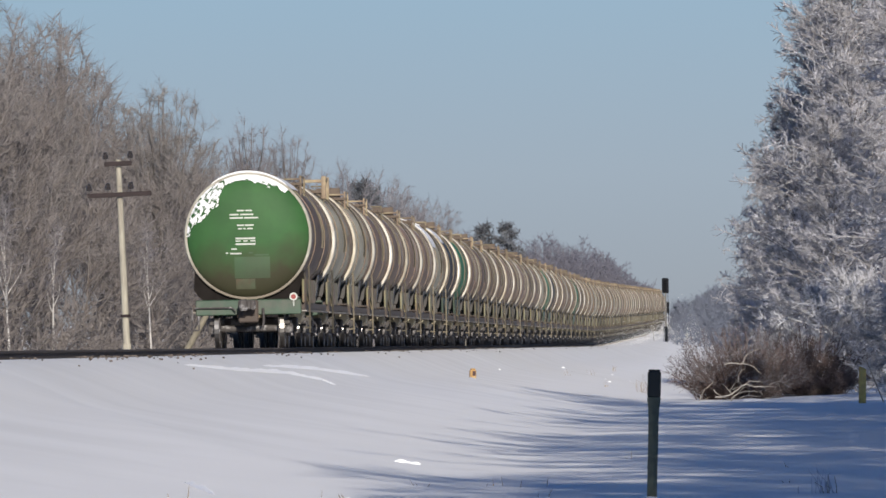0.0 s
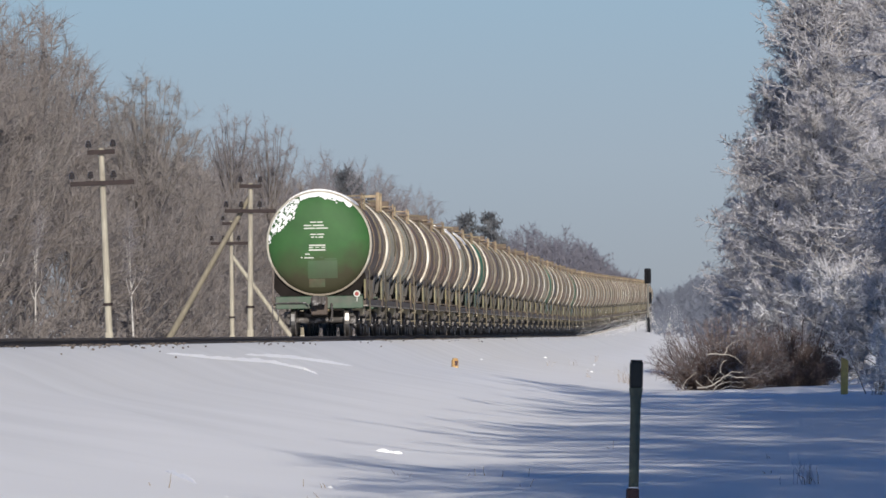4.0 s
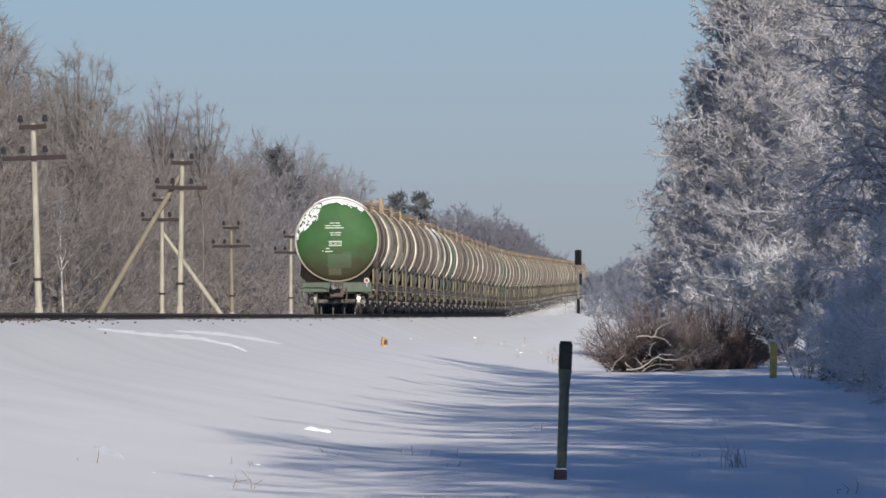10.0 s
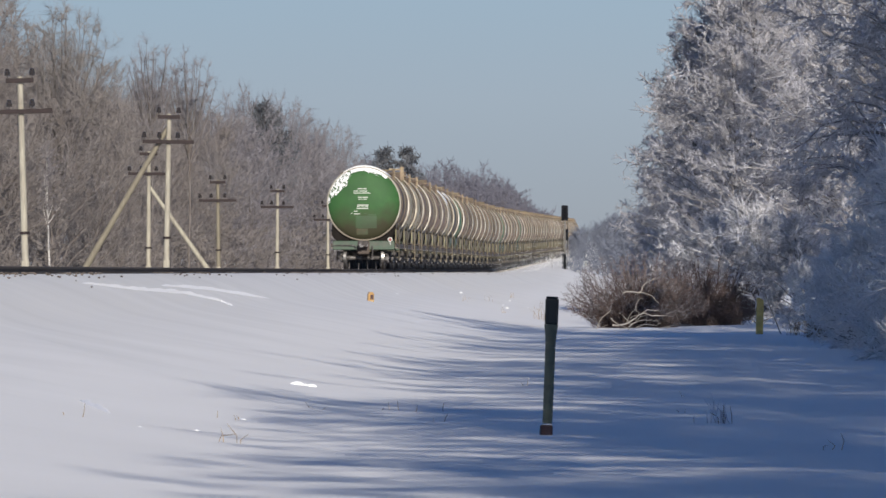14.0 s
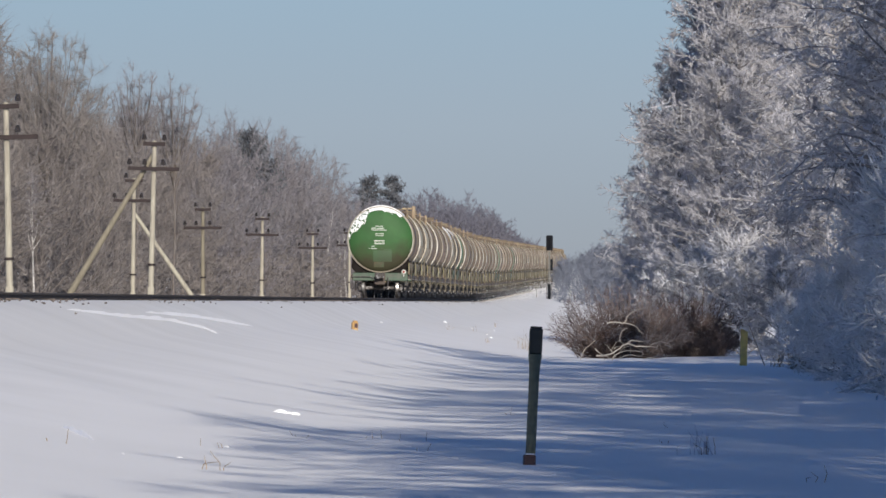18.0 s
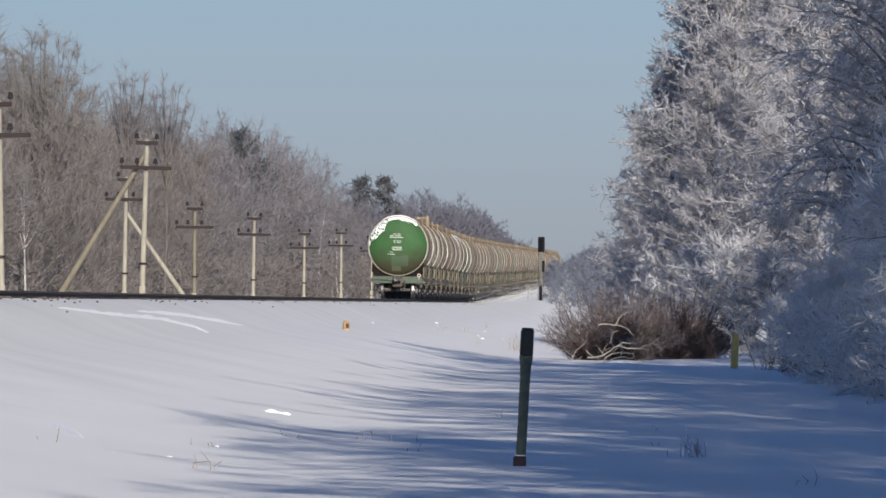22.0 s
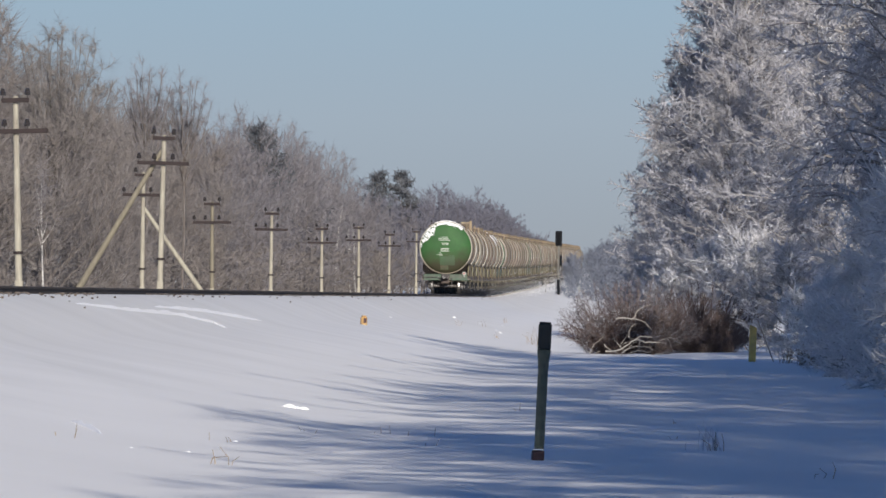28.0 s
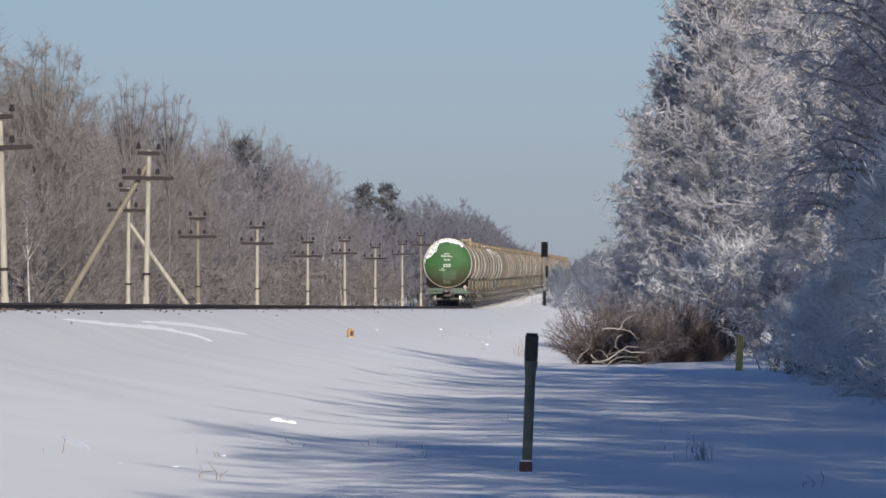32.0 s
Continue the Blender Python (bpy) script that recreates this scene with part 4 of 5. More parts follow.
def end_snow():
    """Ragged snow stuck to the upper rim of the tail end."""
    bm = bmesh.new()
    na, nr = 210, 42
    grid = {}

    def vert(i, j):
        if (i, j) not in grid:
            a, rr = radians(48 + 132 * i / na), 0.62 + 0.375 * j / nr
            x, z = TANK_R * rr * math.cos(a), TANK_R * rr * math.sin(a)
            grid[i, j] = bm.verts.new((x, RIM0 - 0.38 * math.sqrt(max(0, 1 - rr * rr)) - 0.004, TANK_Z + z))
        return grid[i, j]

    for i in range(na):
        deg = 48 + 132 * (i + 0.5) / na
        for j in range(nr):
            rr = 0.62 + 0.375 * (j + 0.5) / nr
            inner = 0.92 if deg < 60 else 0.895 if deg < 112 else 0.895 - 0.17 * smooth(112, 135, deg) + 0.22 * smooth(150, 178, deg)
            f = noise.noise((deg * 0.11, rr * 14, 2.0)) * 0.07 + noise.noise((deg * 0.35, rr * 40, 5.0)) * 0.05
            hole = deg > 112 and noise.noise((deg * 0.20, rr * 24, 9.0)) + 0.6 * noise.noise((deg * 0.6, rr * 70, 3.0)) > (0.14 if rr < 0.93 else 0.05)
            if rr > inner + f and not hole:
                bm.faces.new([vert(i, j), vert(i + 1, j), vert(i + 1, j + 1), vert(i, j + 1)])
    bmesh.ops.recalc_face_normals(bm, faces=bm.faces)
    if sum(f.normal.y for f in bm.faces) > 0:
        bmesh.ops.reverse_faces(bm, faces=bm.faces)
    ext = bmesh.ops.extrude_face_region(bm, geom=bm.faces[:])
    for v in ext["geom"]:
        if isinstance(v, bmesh.types.BMVert):
            v.co.y -= 0.018
    me = bpy.data.meshes.new("snow_crust")
    bm.to_mesh(me)
    bm.free()
    me.materials.append(CRUST)
    return me


part("snow_crust", end_snow(), None, TAIL, "ragged crust of snow along the upper rim")
b = Build()
prof = []
for i in range(15):
    a = radians(-38 + 80 * i / 14)
    h = 0.05 * math.sin(math.pi * i / 14) ** 0.5 + 0.004
    prof.append((math.sin(a), math.cos(a), h))
for k, y in enumerate((RIM0 - 0.05, 1.4, 3.0, 4.9)):
    b.v += [((TANK_R + 0.03) * sx, y, TANK_Z + (TANK_R + 0.03) * cz) for sx, cz, h in prof] + [((TANK_R + 0.03 + h) * sx, y, TANK_Z + (TANK_R + 0.03 + h) * cz) for sx, cz, h in prof]
for k in range(3):
    for i in range(14):
        for o in (0, 15):
            b.f.append((k * 30 + o + i, k * 30 + o + i + 1, k * 30 + 30 + o + i + 1, k * 30 + 30 + o + i))
b.f += [(i, i + 1, 16 + i, 15 + i) for i in range(14)]
cap = part("snow_cap", b, CRUST, TAIL, "thin snow on the tank's top", smooth=True)
for k, turn in ((7, 26), (8, 14)):
    part("snow_cap", cap.data, None, TRAIN[k], "strip of snow along the tank's shoulder", pose(0, 0, TANK_Z, 0, turn, 0) @ pose(0, 0, -TANK_Z))
# the second wagon has a taller handrail and a broad pale band
b = Build()
for y in (5.15, 6.85):
    b.box(1.02, 1.14, y - 0.06, y + 0.06, 3.82, 4.40, 0.01)
b.box(0.55, 1.08, 5.12, 5.20, 4.24, 4.32, 0.01).box(1.05, 1.11, 5.15, 6.85, 4.32, 4.38, 0.01)
part("tall_handrail", b, YELLOW, TRAIN[1], "taller yellow handrail")
part("pale_band", Build().lathe([(TANK_R - 0.01, 0), (TANK_R + 0.03, 0.0), (TANK_R + 0.03, 0.9), (TANK_R - 0.01, 0.9)], "y", (0, RIM0 + 0.08, TANK_Z), 48, True), PAINTS["grey"], TRAIN[1], "pale grey band", smooth=True)
lamp = part("tail_disc", Build().lathe([(0.001, -0.02), (0.098, -0.02), (0.098, 0.02), (0.001, 0.02)], "y", (1.09, 0.50, 1.22), 20), WHITE, TAIL, "round white tail disc")
part("disc_center", Build().lathe([(0.001, -0.03), (0.06, -0.03), (0.06, -0.018), (0.001, -0.018)], "y", (1.09, 0.50, 1.22), 18), RED, lamp, "red middle")
part("disc_bracket", Build().rod((1.09, 0.53, 1.22), (1.30, 1.9, 1.16), 0.03, 0.03, 6).rod((1.09, 0.54, 1.0), (1.09, 0.54, 1.2), 0.02, n=6), WHITE, TAIL, "pale bracket")
# near-black crescent plate between the tank and the end beam
b = Build()
for y in (1.12, 1.30):
    b.v += [(1.50 * math.sin(radians(a)), y, TANK_Z - 1.46 * math.cos(radians(a))) for a in range(-60, 61, 6)]
    b.v += [(1.55 * math.sin(radians(a)), y, 1.15 + 0.50 * max(0.0, (abs(math.sin(radians(a))) - 0.66) / 0.28) ** 2) for a in range(-60, 61, 6)]
for k in (0, 42):
    b.f += [(k + i, k + i + 1, k + 22 + i, k + 21 + i) for i in range(20)]
b.f += [(i, i + 1, 43 + i, 42 + i) for i in range(20)] + [(21 + i, 22 + i, 64 + i, 63 + i) for i in range(20)]
b.f += [(0, 21, 63, 42), (20, 41, 83, 62)]
part("end_cradle", b, MATT_BLACK, TAIL, "matt black crescent cradle under the tank")
part("brake_hose", Build().tube([(0.35, 0.5, 0.95), (0.38, 0.3, 0.7), (0.36, 0.2, 0.5), (0.3, 0.22, 0.42)], 0.03, 6), BLACK, TAIL)
part("uncoupling_lever", Build().tube([(-1.3, 0.5, 0.98), (-0.4, 0.47, 0.98), (-0.3, 0.4, 0.9)], 0.018, 5), BLACK, TAIL)
part("step_iron", Build().tube([(-1.36, 0.6, 0.95), (-1.36, 0.6, 0.45), (-1.2, 0.6, 0.45), (-1.2, 0.6, 0.95)], 0.022, 5), BLACK, TAIL)


# ---- telegraph poles ----
def insulator(x, y, z):
    return Build().rod((x, y, z), (x, y, z + 0.12), 0.012, n=5).lathe([(0.001, 0.31), (0.065, 0.29), (0.065, 0.23), (0.085, 0.18), (0.085, 0.10), (0.03, 0.09)], "z", (x, y, z), 8)


def pole(x, y, top, lean, strut=0, base_box=False, dark=False):
    """A wooden pole with two cross-arms; top: height of the upper arm over the rail."""
    z0 = ground_z(x, y) - 0.3
    zt = RAIL_Z + rise(y) + top
    h = zt - z0
    p = thing("telegraph_pole", "weathered wooden telegraph pole with two rusty cross-arms", "telegraph pole", "poles along the railway",
              at=pose(x, y, z0, 0, lean, 0))
    wood = POLE_DARK if dark else POLE_WOOD
    part("shaft", Build().rod((0, 0, 2.0), (0, 0, h + 0.12), 0.11, 0.08, 12), wood, p, smooth=True)
    part("footing", Build().box(-0.12, 0.12, -0.11, 0.11, 0.0, 2.0 + 0.6, 0.03), POLE_WOOD, p, "concrete stub")
    part("band", Build().lathe([(0.11, -0.04), (0.15, -0.04), (0.15, 0.04), (0.11, 0.04)], "z", (0, 0, 2.5 + 0.9), 12, True), RUST, p)
    part("band", Build().lathe([(0.10, -0.03), (0.14, -0.03), (0.14, 0.03), (0.10, 0.03)], "z", (0, 0, 2.2), 12, True), RUST, p)
    for dz, half, pins in ((0.0, 0.40, (-0.36, 0.36)), (-0.90, 0.93, (-0.88, -0.33, 0.34))):
        arm = part("cross_arm", Build().box(-half, half, -0.20, -0.12, h + dz - 0.068, h + dz + 0.068, 0.01), RUST, p)
        for i, u in enumerate(pins):
            part("insulator", insulator(u, -0.16, h + dz + 0.045), INSUL, arm)
    if strut:
        zs, foot = h - (0.32 if strut < 0 else 1.45), strut
        part("strut", Build().rod((0, 0.15, zs), (foot, 0.15, 0.2), 0.085, 0.13, 12), POLE_DARK if strut < 0 else wood, p, "slanting wooden prop", smooth=True)
    if base_box:
        part("cable_box", Build().box(-0.42, -0.14, -0.12, 0.12, 1.6, 2.12, 0.03), WHITE, p, "white cable box")
    return p


pole(-18.56, 273, 5.46, -1.6, base_box=True)
pole(-18.13, 340, 5.50, 1.0, strut=-4.12)
pole(-23.55, 427, 5.25, 0.3, strut=4.3)
for i, (y, top, lean) in enumerate(((462, 4.30, -0.4), (531, 4.45, 0.3), (611, 4.15, 0.0), (687, 4.55, -0.4), (763, 4.28, 0.2), (848, 4.78, 0.0), (918, 5.8, 0.0), (1000, 5.6, 0.3), (1090, 5.4, -0.3))):
    pole(-22.0, y, top, lean, dark=i in (0, 6))

# ---- trackside posts and the signal ----
gz = ground_z(-1.1, 87.5)
p = thing("marker_post", "slim olive-green marker post with a black top in the snow", "marker post", at=pose(-1.116, 87.5, gz - 0.04, 0, 2.3, 0))
part("shaft", Build().lathe([(0.046, 0.0), (0.048, 0.87), (0.054, 0.97), (0.066, 1.06), (0.001, 1.07)], "z", n=12), POST_PAINT, p, smooth=True)
part("cap", Build().box(-0.062, 0.062, -0.05, 0.05, 1.06, 1.305, 0.012).box(-0.056, 0.056, -0.04, 0.04, 1.305, 1.32, 0.006), POST_CAP, p, "black top plate")
p = thing("marker_stone", "small dark red block at the foot of the marker post", "block", at=pose(-1.12, 87.2, gz - 0.03, 0, 2, 8))
part("body", Build().box(-0.055, 0.055, -0.06, 0.06, 0, 0.12, 0.012), POST_FOOT, p)
part("snow_cap", Build().box(-0.05, 0.05, -0.055, 0.055, 0.121, 0.132, 0.005), CRUST, p, "thin snow on top")

gz = ground_z(2.22, 226)
p = thing("yellow_post", "weathered yellow wooden post with a slanted top in the snow", "post", at=pose(2.22, 226, gz - 0.1, 0, 1.5, 12))
b = Build().box(-0.08, 0.08, -0.06, 0.06, 0.0, 0.92, 0.012)
b.v = [(x, y, z + (0.07 * (0.08 - x) / 0.16 if z > 0.8 else 0)) for x, y, z in b.v]
part("shaft", b, MARK_YELLOW, p)
part("snow_cap", Build().box(-0.075, 0.02, -0.05, 0.05, 0.985, 1.0, 0.005), CRUST, p, "dab of snow")
gz = ground_z(-8.17, 259.5)
p = thing("hectometre_stub", "short stained yellow marker stub on the snowy bank", "marker stub", at=pose(-8.17, 259.5, gz - 0.05, 0, 2, 20))
part("body", Build().box(-0.085, 0.085, -0.08, 0.08, 0, 0.27, 0.03).box(-0.06, 0.06, -0.06, 0.06, 0.27, 0.305, 0.02), STUB_PAINT, p)
part("number_plate", Build().box(-0.035, 0.05, -0.088, -0.081, 0.10, 0.23, 0.003), POST_FOOT, p, "small rust-brown plate")

sx, sy = -8.12, 750.0
gz = ground_z(sx, sy)
p = thing("railway_signal", "tall colour-light signal with a black head beside the track", "railway signal", at=pose(sx, sy, gz - 0.12))
part("mast", Build().rod((0, 0, 1.3), (0, 0, 5.15), 0.08, 0.065, 12), SIGNAL_MAST, p, smooth=True)
part("mast_foot", Build().rod((0, 0, 0), (0, 0, 1.3), 0.13, 0.13, 12), SIGNAL_BLACK, p, "dark lower mast")
hd = part("signal_head", Build().box(-0.27, 0.27, -0.1, 0.12, 3.98, 5.2, 0.09), SIGNAL_BLACK, p)
for k in range(3):
    part("hood", Build().lathe([(0.10, -0.32), (0.115, -0.32), (0.115, -0.1), (0.10, -0.1)], "y", (0, 0, 4.23 + 0.34 * k), 12, True), SIGNAL_BLACK, hd)
part("signal_ladder", Build().rod((0.2, 0.3, 0.1), (0.2, 0.14, 4.6), 0.02, n=5).rod((-0.2, 0.3, 0.1), (-0.2, 0.14, 4.6), 0.02, n=5), RUST, p)
part("relay_box", Build().box(0.08, 0.28, -0.15, 0.15, 2.4, 3.3, 0.03), SIGNAL_BLACK, p)
p = thing("round_sign", "small round white-rimmed sign on a post by the rails", "sign", at=pose(-9.15, 752, ground_z(-9.15, 752) - 0.1))
part("disc", Build().lathe([(0.12, -0.02), (0.22, -0.02), (0.22, 0.02), (0.12, 0.02)], "y", (0, 0, 1.05), 18, True), SIGNAL_MAST, p, "pale ring")
part("post", Build().rod((0, 0.03, 0), (0, 0.03, 1.2), 0.03, n=6), SIGNAL_MAST, p)
for x, y, h in ((-7.3, 1000, 1.3), (-5.2, 1000, 1.5), (-8.0, 930, 1.0)):
    p = thing("marker_stake", "thin white stake standing in the snow", "stake", "white stakes", at=pose(x, y, ground_z(x, y) - 0.1))
    part("shaft", Build().rod((0, 0, 0), (0, 0, h), 0.08, 0.07, 8), WHITE, p)


# ---- trees ----
RIDGE = ((1400, .43), (1300, .43), (1225, .40), (1190, .335), (1130, .345), (1074, .36), (1000, .335), (940, .36), (880, .37), (800, .385), (724, .40), (624, .40), (544, .385), (480, .39), (400, .50), (320, .60), (240, .50), (150, .4))


def ridge(off):
    """How steeply the wood's top is seen, by how far it lies off the track's direction."""
    for (a, fa), (b, fb) in zip(RIDGE, RIDGE[1:]):
        if off >= b:
            return fb + (fa - fb) * min(1.0, (off - b) / (a - b))
    return 0.4


def edge(y):
    """How far left of the eye the wood's edge runs."""
    return 30.5 if y < 850 else 30.5 - 12.5 * smooth(850, 1330, y)


bare = [tree(11 + i, "tall bare grey-brown tree at the edge of the wood", BARK, TWIG, "tree", "trees of the wood", 1.9,
             height=10, spread=4.0 + 0.3 * i, low=0.04, n1=32, n2=8, n3=6, n4=1, up=0.66, thick=0.8, curl=0.09, tight=0.68, wob=0.09, taper=0.55) for i in range(3)]
rimed = [tree(21 + i, "rime-dusted bare tree in the distant wood, greyed for haze", BARK, RIME_TWIG, "tree", "trees of the wood", 2.8,
              height=10, spread=4.2, low=0.04, n1=28, n2=7, n3=5, n4=1, up=0.66, thick=0.9, curl=0.09, tight=0.75, taper=0.55) for i in range(2)]
canopy = [tree(26 + i, "tall bare tree with an upswept crown in the wood", BARK, mat, "tree", "trees of the wood", 1.7,
               height=10, fan=2.5 + 0.3 * i, fork=0.30, n1=24, n2=12, n3=8, angle=0.8, thick=0.8) for i, mat in enumerate((TWIG, RIME_TWIG))]
rimed.append(tree(24, "distant rimed tree, paled for haze", BARK, HAZED_WOOD, "tree", "trees of the wood", 4.5,
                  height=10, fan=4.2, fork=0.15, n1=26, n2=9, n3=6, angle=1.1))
rng = random.Random(5)
spots = {0: [], 1: [], 2: [], 3: [], 4: [], 5: [], 6: [], 7: []}
y = 345.0
while y < 1400:
    for row in (0, 1):
        x = -edge(y) - 4.5 * row - rng.random() * 3.5
        yy = y + rng.random() * 6
        off = -x / yy * 16650
        k = rng.randrange(3) if off > 760 + rng.random() * 120 else 3 + rng.randrange(2)
        tall = 1.16 if row else 0.90
        k = 5 if yy > 1020 else (6 if k < 3 else 7) if row else k
        h = 0.88 * (ridge(off) * -x + 1.55 - ground_z(x, yy))
        spots[k].append((x, yy, h / 10 * (0.86 + 0.2 * rng.random()) * (1.0 if k == 5 else tall)))
    y += 11.0 if y < 700 else 16.0 if y < 1000 else 13.0
for k in range(5):
    plant((bare + rimed)[k], spots[k], k)
for k in (0, 1):
    plant(canopy[k], spots[6 + k], 20 + k)
joined(rimed[2], spots[5], 5, "far_wood", "distant leafless wood beyond the railway, greyed for haze", "wood")

# single tall trees that stand out of the wood
crowned = tree(41, "tall bare tree with a broad fanned crown above the wood", BARK, PALE_TWIG, "tree", "trees of the wood", 1.3,
               height=14, fan=2.6, fork=0.54, n1=26, n2=15, n3=9, angle=0.6, thick=0.8)
small_crown = tree(42, "bare tree with a small round rimed crown above the wood", BARK, RIME_TWIG, "tree", "trees of the wood", 1.6,
                   height=14, fan=1.5, fork=0.70, n1=20, n2=9, n3=5, angle=0.9, thick=0.75)
undergrowth = tree(45, "low bare undergrowth at the foot of the wood", BARK, TWIG, "shrub", "undergrowth", 2.4,
                   height=4.0, spread=2.6, low=0.02, n1=20, n2=6, n3=5, n4=0, up=0.9, thick=1.3, curl=0.12)
plant(undergrowth, [(-edge(y) - 0.5 - 1.5 * math.sin(y), y, 0.8 + 0.25 * math.sin(3.1 * y)) for y in range(350, 1000, 9)], 12)
hazed_brush = tree(46, "low rimed undergrowth at the foot of the far wood, paled for haze", BARK, HAZED_WOOD, "shrub", "undergrowth", 3.0,
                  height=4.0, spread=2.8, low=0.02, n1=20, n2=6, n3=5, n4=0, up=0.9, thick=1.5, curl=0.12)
plant(hazed_brush, [(-edge(y) - 1.0 - 1.5 * math.sin(y), y, 1.1 + 0.25 * math.sin(3.1 * y)) for y in range(1000, 1420, 12)], 13)
plant(crowned, [(-31.2, 480, 1.14), (-32.9, 425, 1.04), (-33.5, 400, 1.06), (-36.0, 440, 1.0)], 9)
plant(small_crown, [(-30.7, 560, 1.13), (-28.5, 562, 1.08)], 11)
birch = tree(43, "slender white birch at the edge of the wood", BIRCH, RIME_TWIG, "tree", "birches", 1.5,
             height=10, spread=2.0, low=0.5, n1=14, n2=6, n3=4, n4=1, up=1.1, thick=1.0, droop=0.1)
plant(birch, [(-30.1, 372, 0.82), (-30.2, 396, 0.75), (-29.9, 455, 0.8), (-30.6, 885, 0.95), (-29.8, 905, 0.85), (-29.6, 914, 0.9)], 10)


def pine(seed):
    rng = np.random.default_rng(seed)
    wood = [(np.array([0, 0, i * 1.0]), np.array([0, 0, i + 1.0]), 0.16 - i * 0.012, 0.148 - i * 0.012) for i in range(11)]
    needles = []
    for i in range(70):
        z = 5.2 + 5.8 * (i / 70)
        a = rng.random() * math.tau
        ln = (0.5 + 1.3 * math.sin(math.pi * min(1, (11.4 - z) / 6.2) * 0.62)) * (0.7 + 0.5 * rng.random())
        p0 = np.array([0, 0, z])
        tip = p0 + np.array([math.cos(a) * ln, math.sin(a) * ln, 0.35 * ln * rng.random() + 0.1])
        wood.append((p0, tip, 0.035, 0.012))
        for _ in range(34):
            f = 0.35 + 0.7 * rng.random()
            c = p0 + (tip - p0) * f + rng.normal(0, 0.14, 3)
            needles.append((c, c + rng.normal(0, 0.16, 3) + np.array([0, 0, 0.12]), 0.045, 0.012))
    t = thing("pine_tree", "dark pine rising above the bare wood, greyed for haze", "tree", "pines")
    part("trunk", prisms("trunk", wood, BARK, 5), None, t)
    part("crown", prisms("crown", needles, NEEDLE, 3), None, t)
    return t


plant(pine(51), [(-32.1, 1060, 1.27), (-34.0, 800, 1.40), (-32.6, 880, 1.05)], 1)
plant(pine(52), [(-29.2, 1060, 1.27)], 2)

# frosted trees along the right-hand side of the clearing
frosted = [tree(31 + i, "tall tree thickly covered in white hoarfrost", FROST_BARK, FROST, "tree", "frosted trees", 1.0,
                height=16.0, radius=r, low=lo, n1=n, n2=6, n3=5, n4=2, droop=d) for i, (r, n, d, lo) in enumerate(((4.9, 165, 0.12, 0.10), (3.4, 110, 0.2, 0.04)))]
shaded = tree(36, "lightly rimed tree with dark drooping limbs over the clearing", FROST_BARK, THIN_RIME, "tree", "frosted trees", 0.8,
              height=16.0, radius=3.4, low=0.18, n1=74, n2=6, n3=4, n4=2, droop=0.42, heavy=1.7)
plant(frosted[0], [(2.85, 335, 1.03), (2.2, 362, 0.90), (0.4, 415, 0.62), (5.4, 315, 0.95), (8.0, 345, 1.05), (4.1, 350, 1.08), (1.2, 346, 0.66), (2.3, 325, 0.60), (4.6, 385, 1.02), (2.9, 405, 0.90), (7.2, 390, 1.05)], 1)
plant(frosted[1], [(5.0, 258, 0.86), (5.7, 284, 0.92), (8.6, 300, 1.0), (-0.7, 470, 0.42), (9.0, 262, 1.0), (6.9, 272, 1.15)], 2)
plant(shaded, [(5.9, 180, 0.78), (5.5, 204, 1.0), (5.5, 217, 0.98), (5.1, 192, 0.92), (5.8, 153, 0.74), (5.6, 130, 0.74), (7.9, 190, 1.0), (7.5, 234, 0.9), (5.3, 236, 1.12)] + [(8.4 + 0.2 * math.sin(2 * i), 100 + 24.0 * i, 1.25) for i in range(4)], 3)
shady = tree(38, "tall frosted tree of the row beside the clearing", FROST_BARK, FROST, "tree", "frosted trees", 5.2,
             height=17.0, spread=4.6, low=0.30, n1=40, n2=5, n3=7, n4=0, droop=0.1, up=0.62, thick=0.8)
def shade_height(y):
    """The row is tallest some forty metres ahead and again at its far end."""
    return 1.10 + 0.18 * math.exp(-((y - 42) / 16) ** 2) + 0.15 * smooth(80, 95, y) + 0.10 * smooth(120, 190, y)


joined(shady, [(7.5 + 0.5 * math.sin(1.7 * i), y, shade_height(y) + 0.06 * math.sin(2.3 * i)) for i, y in enumerate(-46 + 4.7 * k for k in range(28))]
       + [(7.7 + 0.6 * math.sin(2.9 * i), y, shade_height(y) + 0.08 * math.sin(2.0 * i)) for i, y in enumerate(88 + 8.0 * k for k in range(14))]
       + [(11.0 + 0.6 * math.sin(2.1 * i), -58 + 22.0 * i, 1.30 + 0.04 * math.sin(1.3 * i)) for i in range(7)]
       + [(12.5 + 0.5 * math.sin(2.7 * i), 97 + 28 * i, 1.15) for i in range(5)]
       + [(13.0, 250, 1.1), (12.5, 280, 1.1)], 4, "tree_row", "row of tall frosted trees along the clearing", "trees")
# this bank's haze is in its blue-grey colour
far_hazed = tree(39, "distant rimed tree beside the railway, blued for haze", HAZED_BANK, HAZED_BANK, "tree", "frosted trees", 6.0,
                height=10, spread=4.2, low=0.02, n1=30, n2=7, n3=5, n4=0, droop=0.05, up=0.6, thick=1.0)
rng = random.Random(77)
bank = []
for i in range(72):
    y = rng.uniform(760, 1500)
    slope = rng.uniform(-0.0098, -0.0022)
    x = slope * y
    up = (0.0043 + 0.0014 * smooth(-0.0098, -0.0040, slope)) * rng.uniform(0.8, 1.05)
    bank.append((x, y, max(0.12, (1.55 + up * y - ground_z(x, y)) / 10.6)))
joined(far_hazed, bank, 6, "rimed_trees", "distant bank of rimed trees beside the railway, haze put into the colour", "trees")
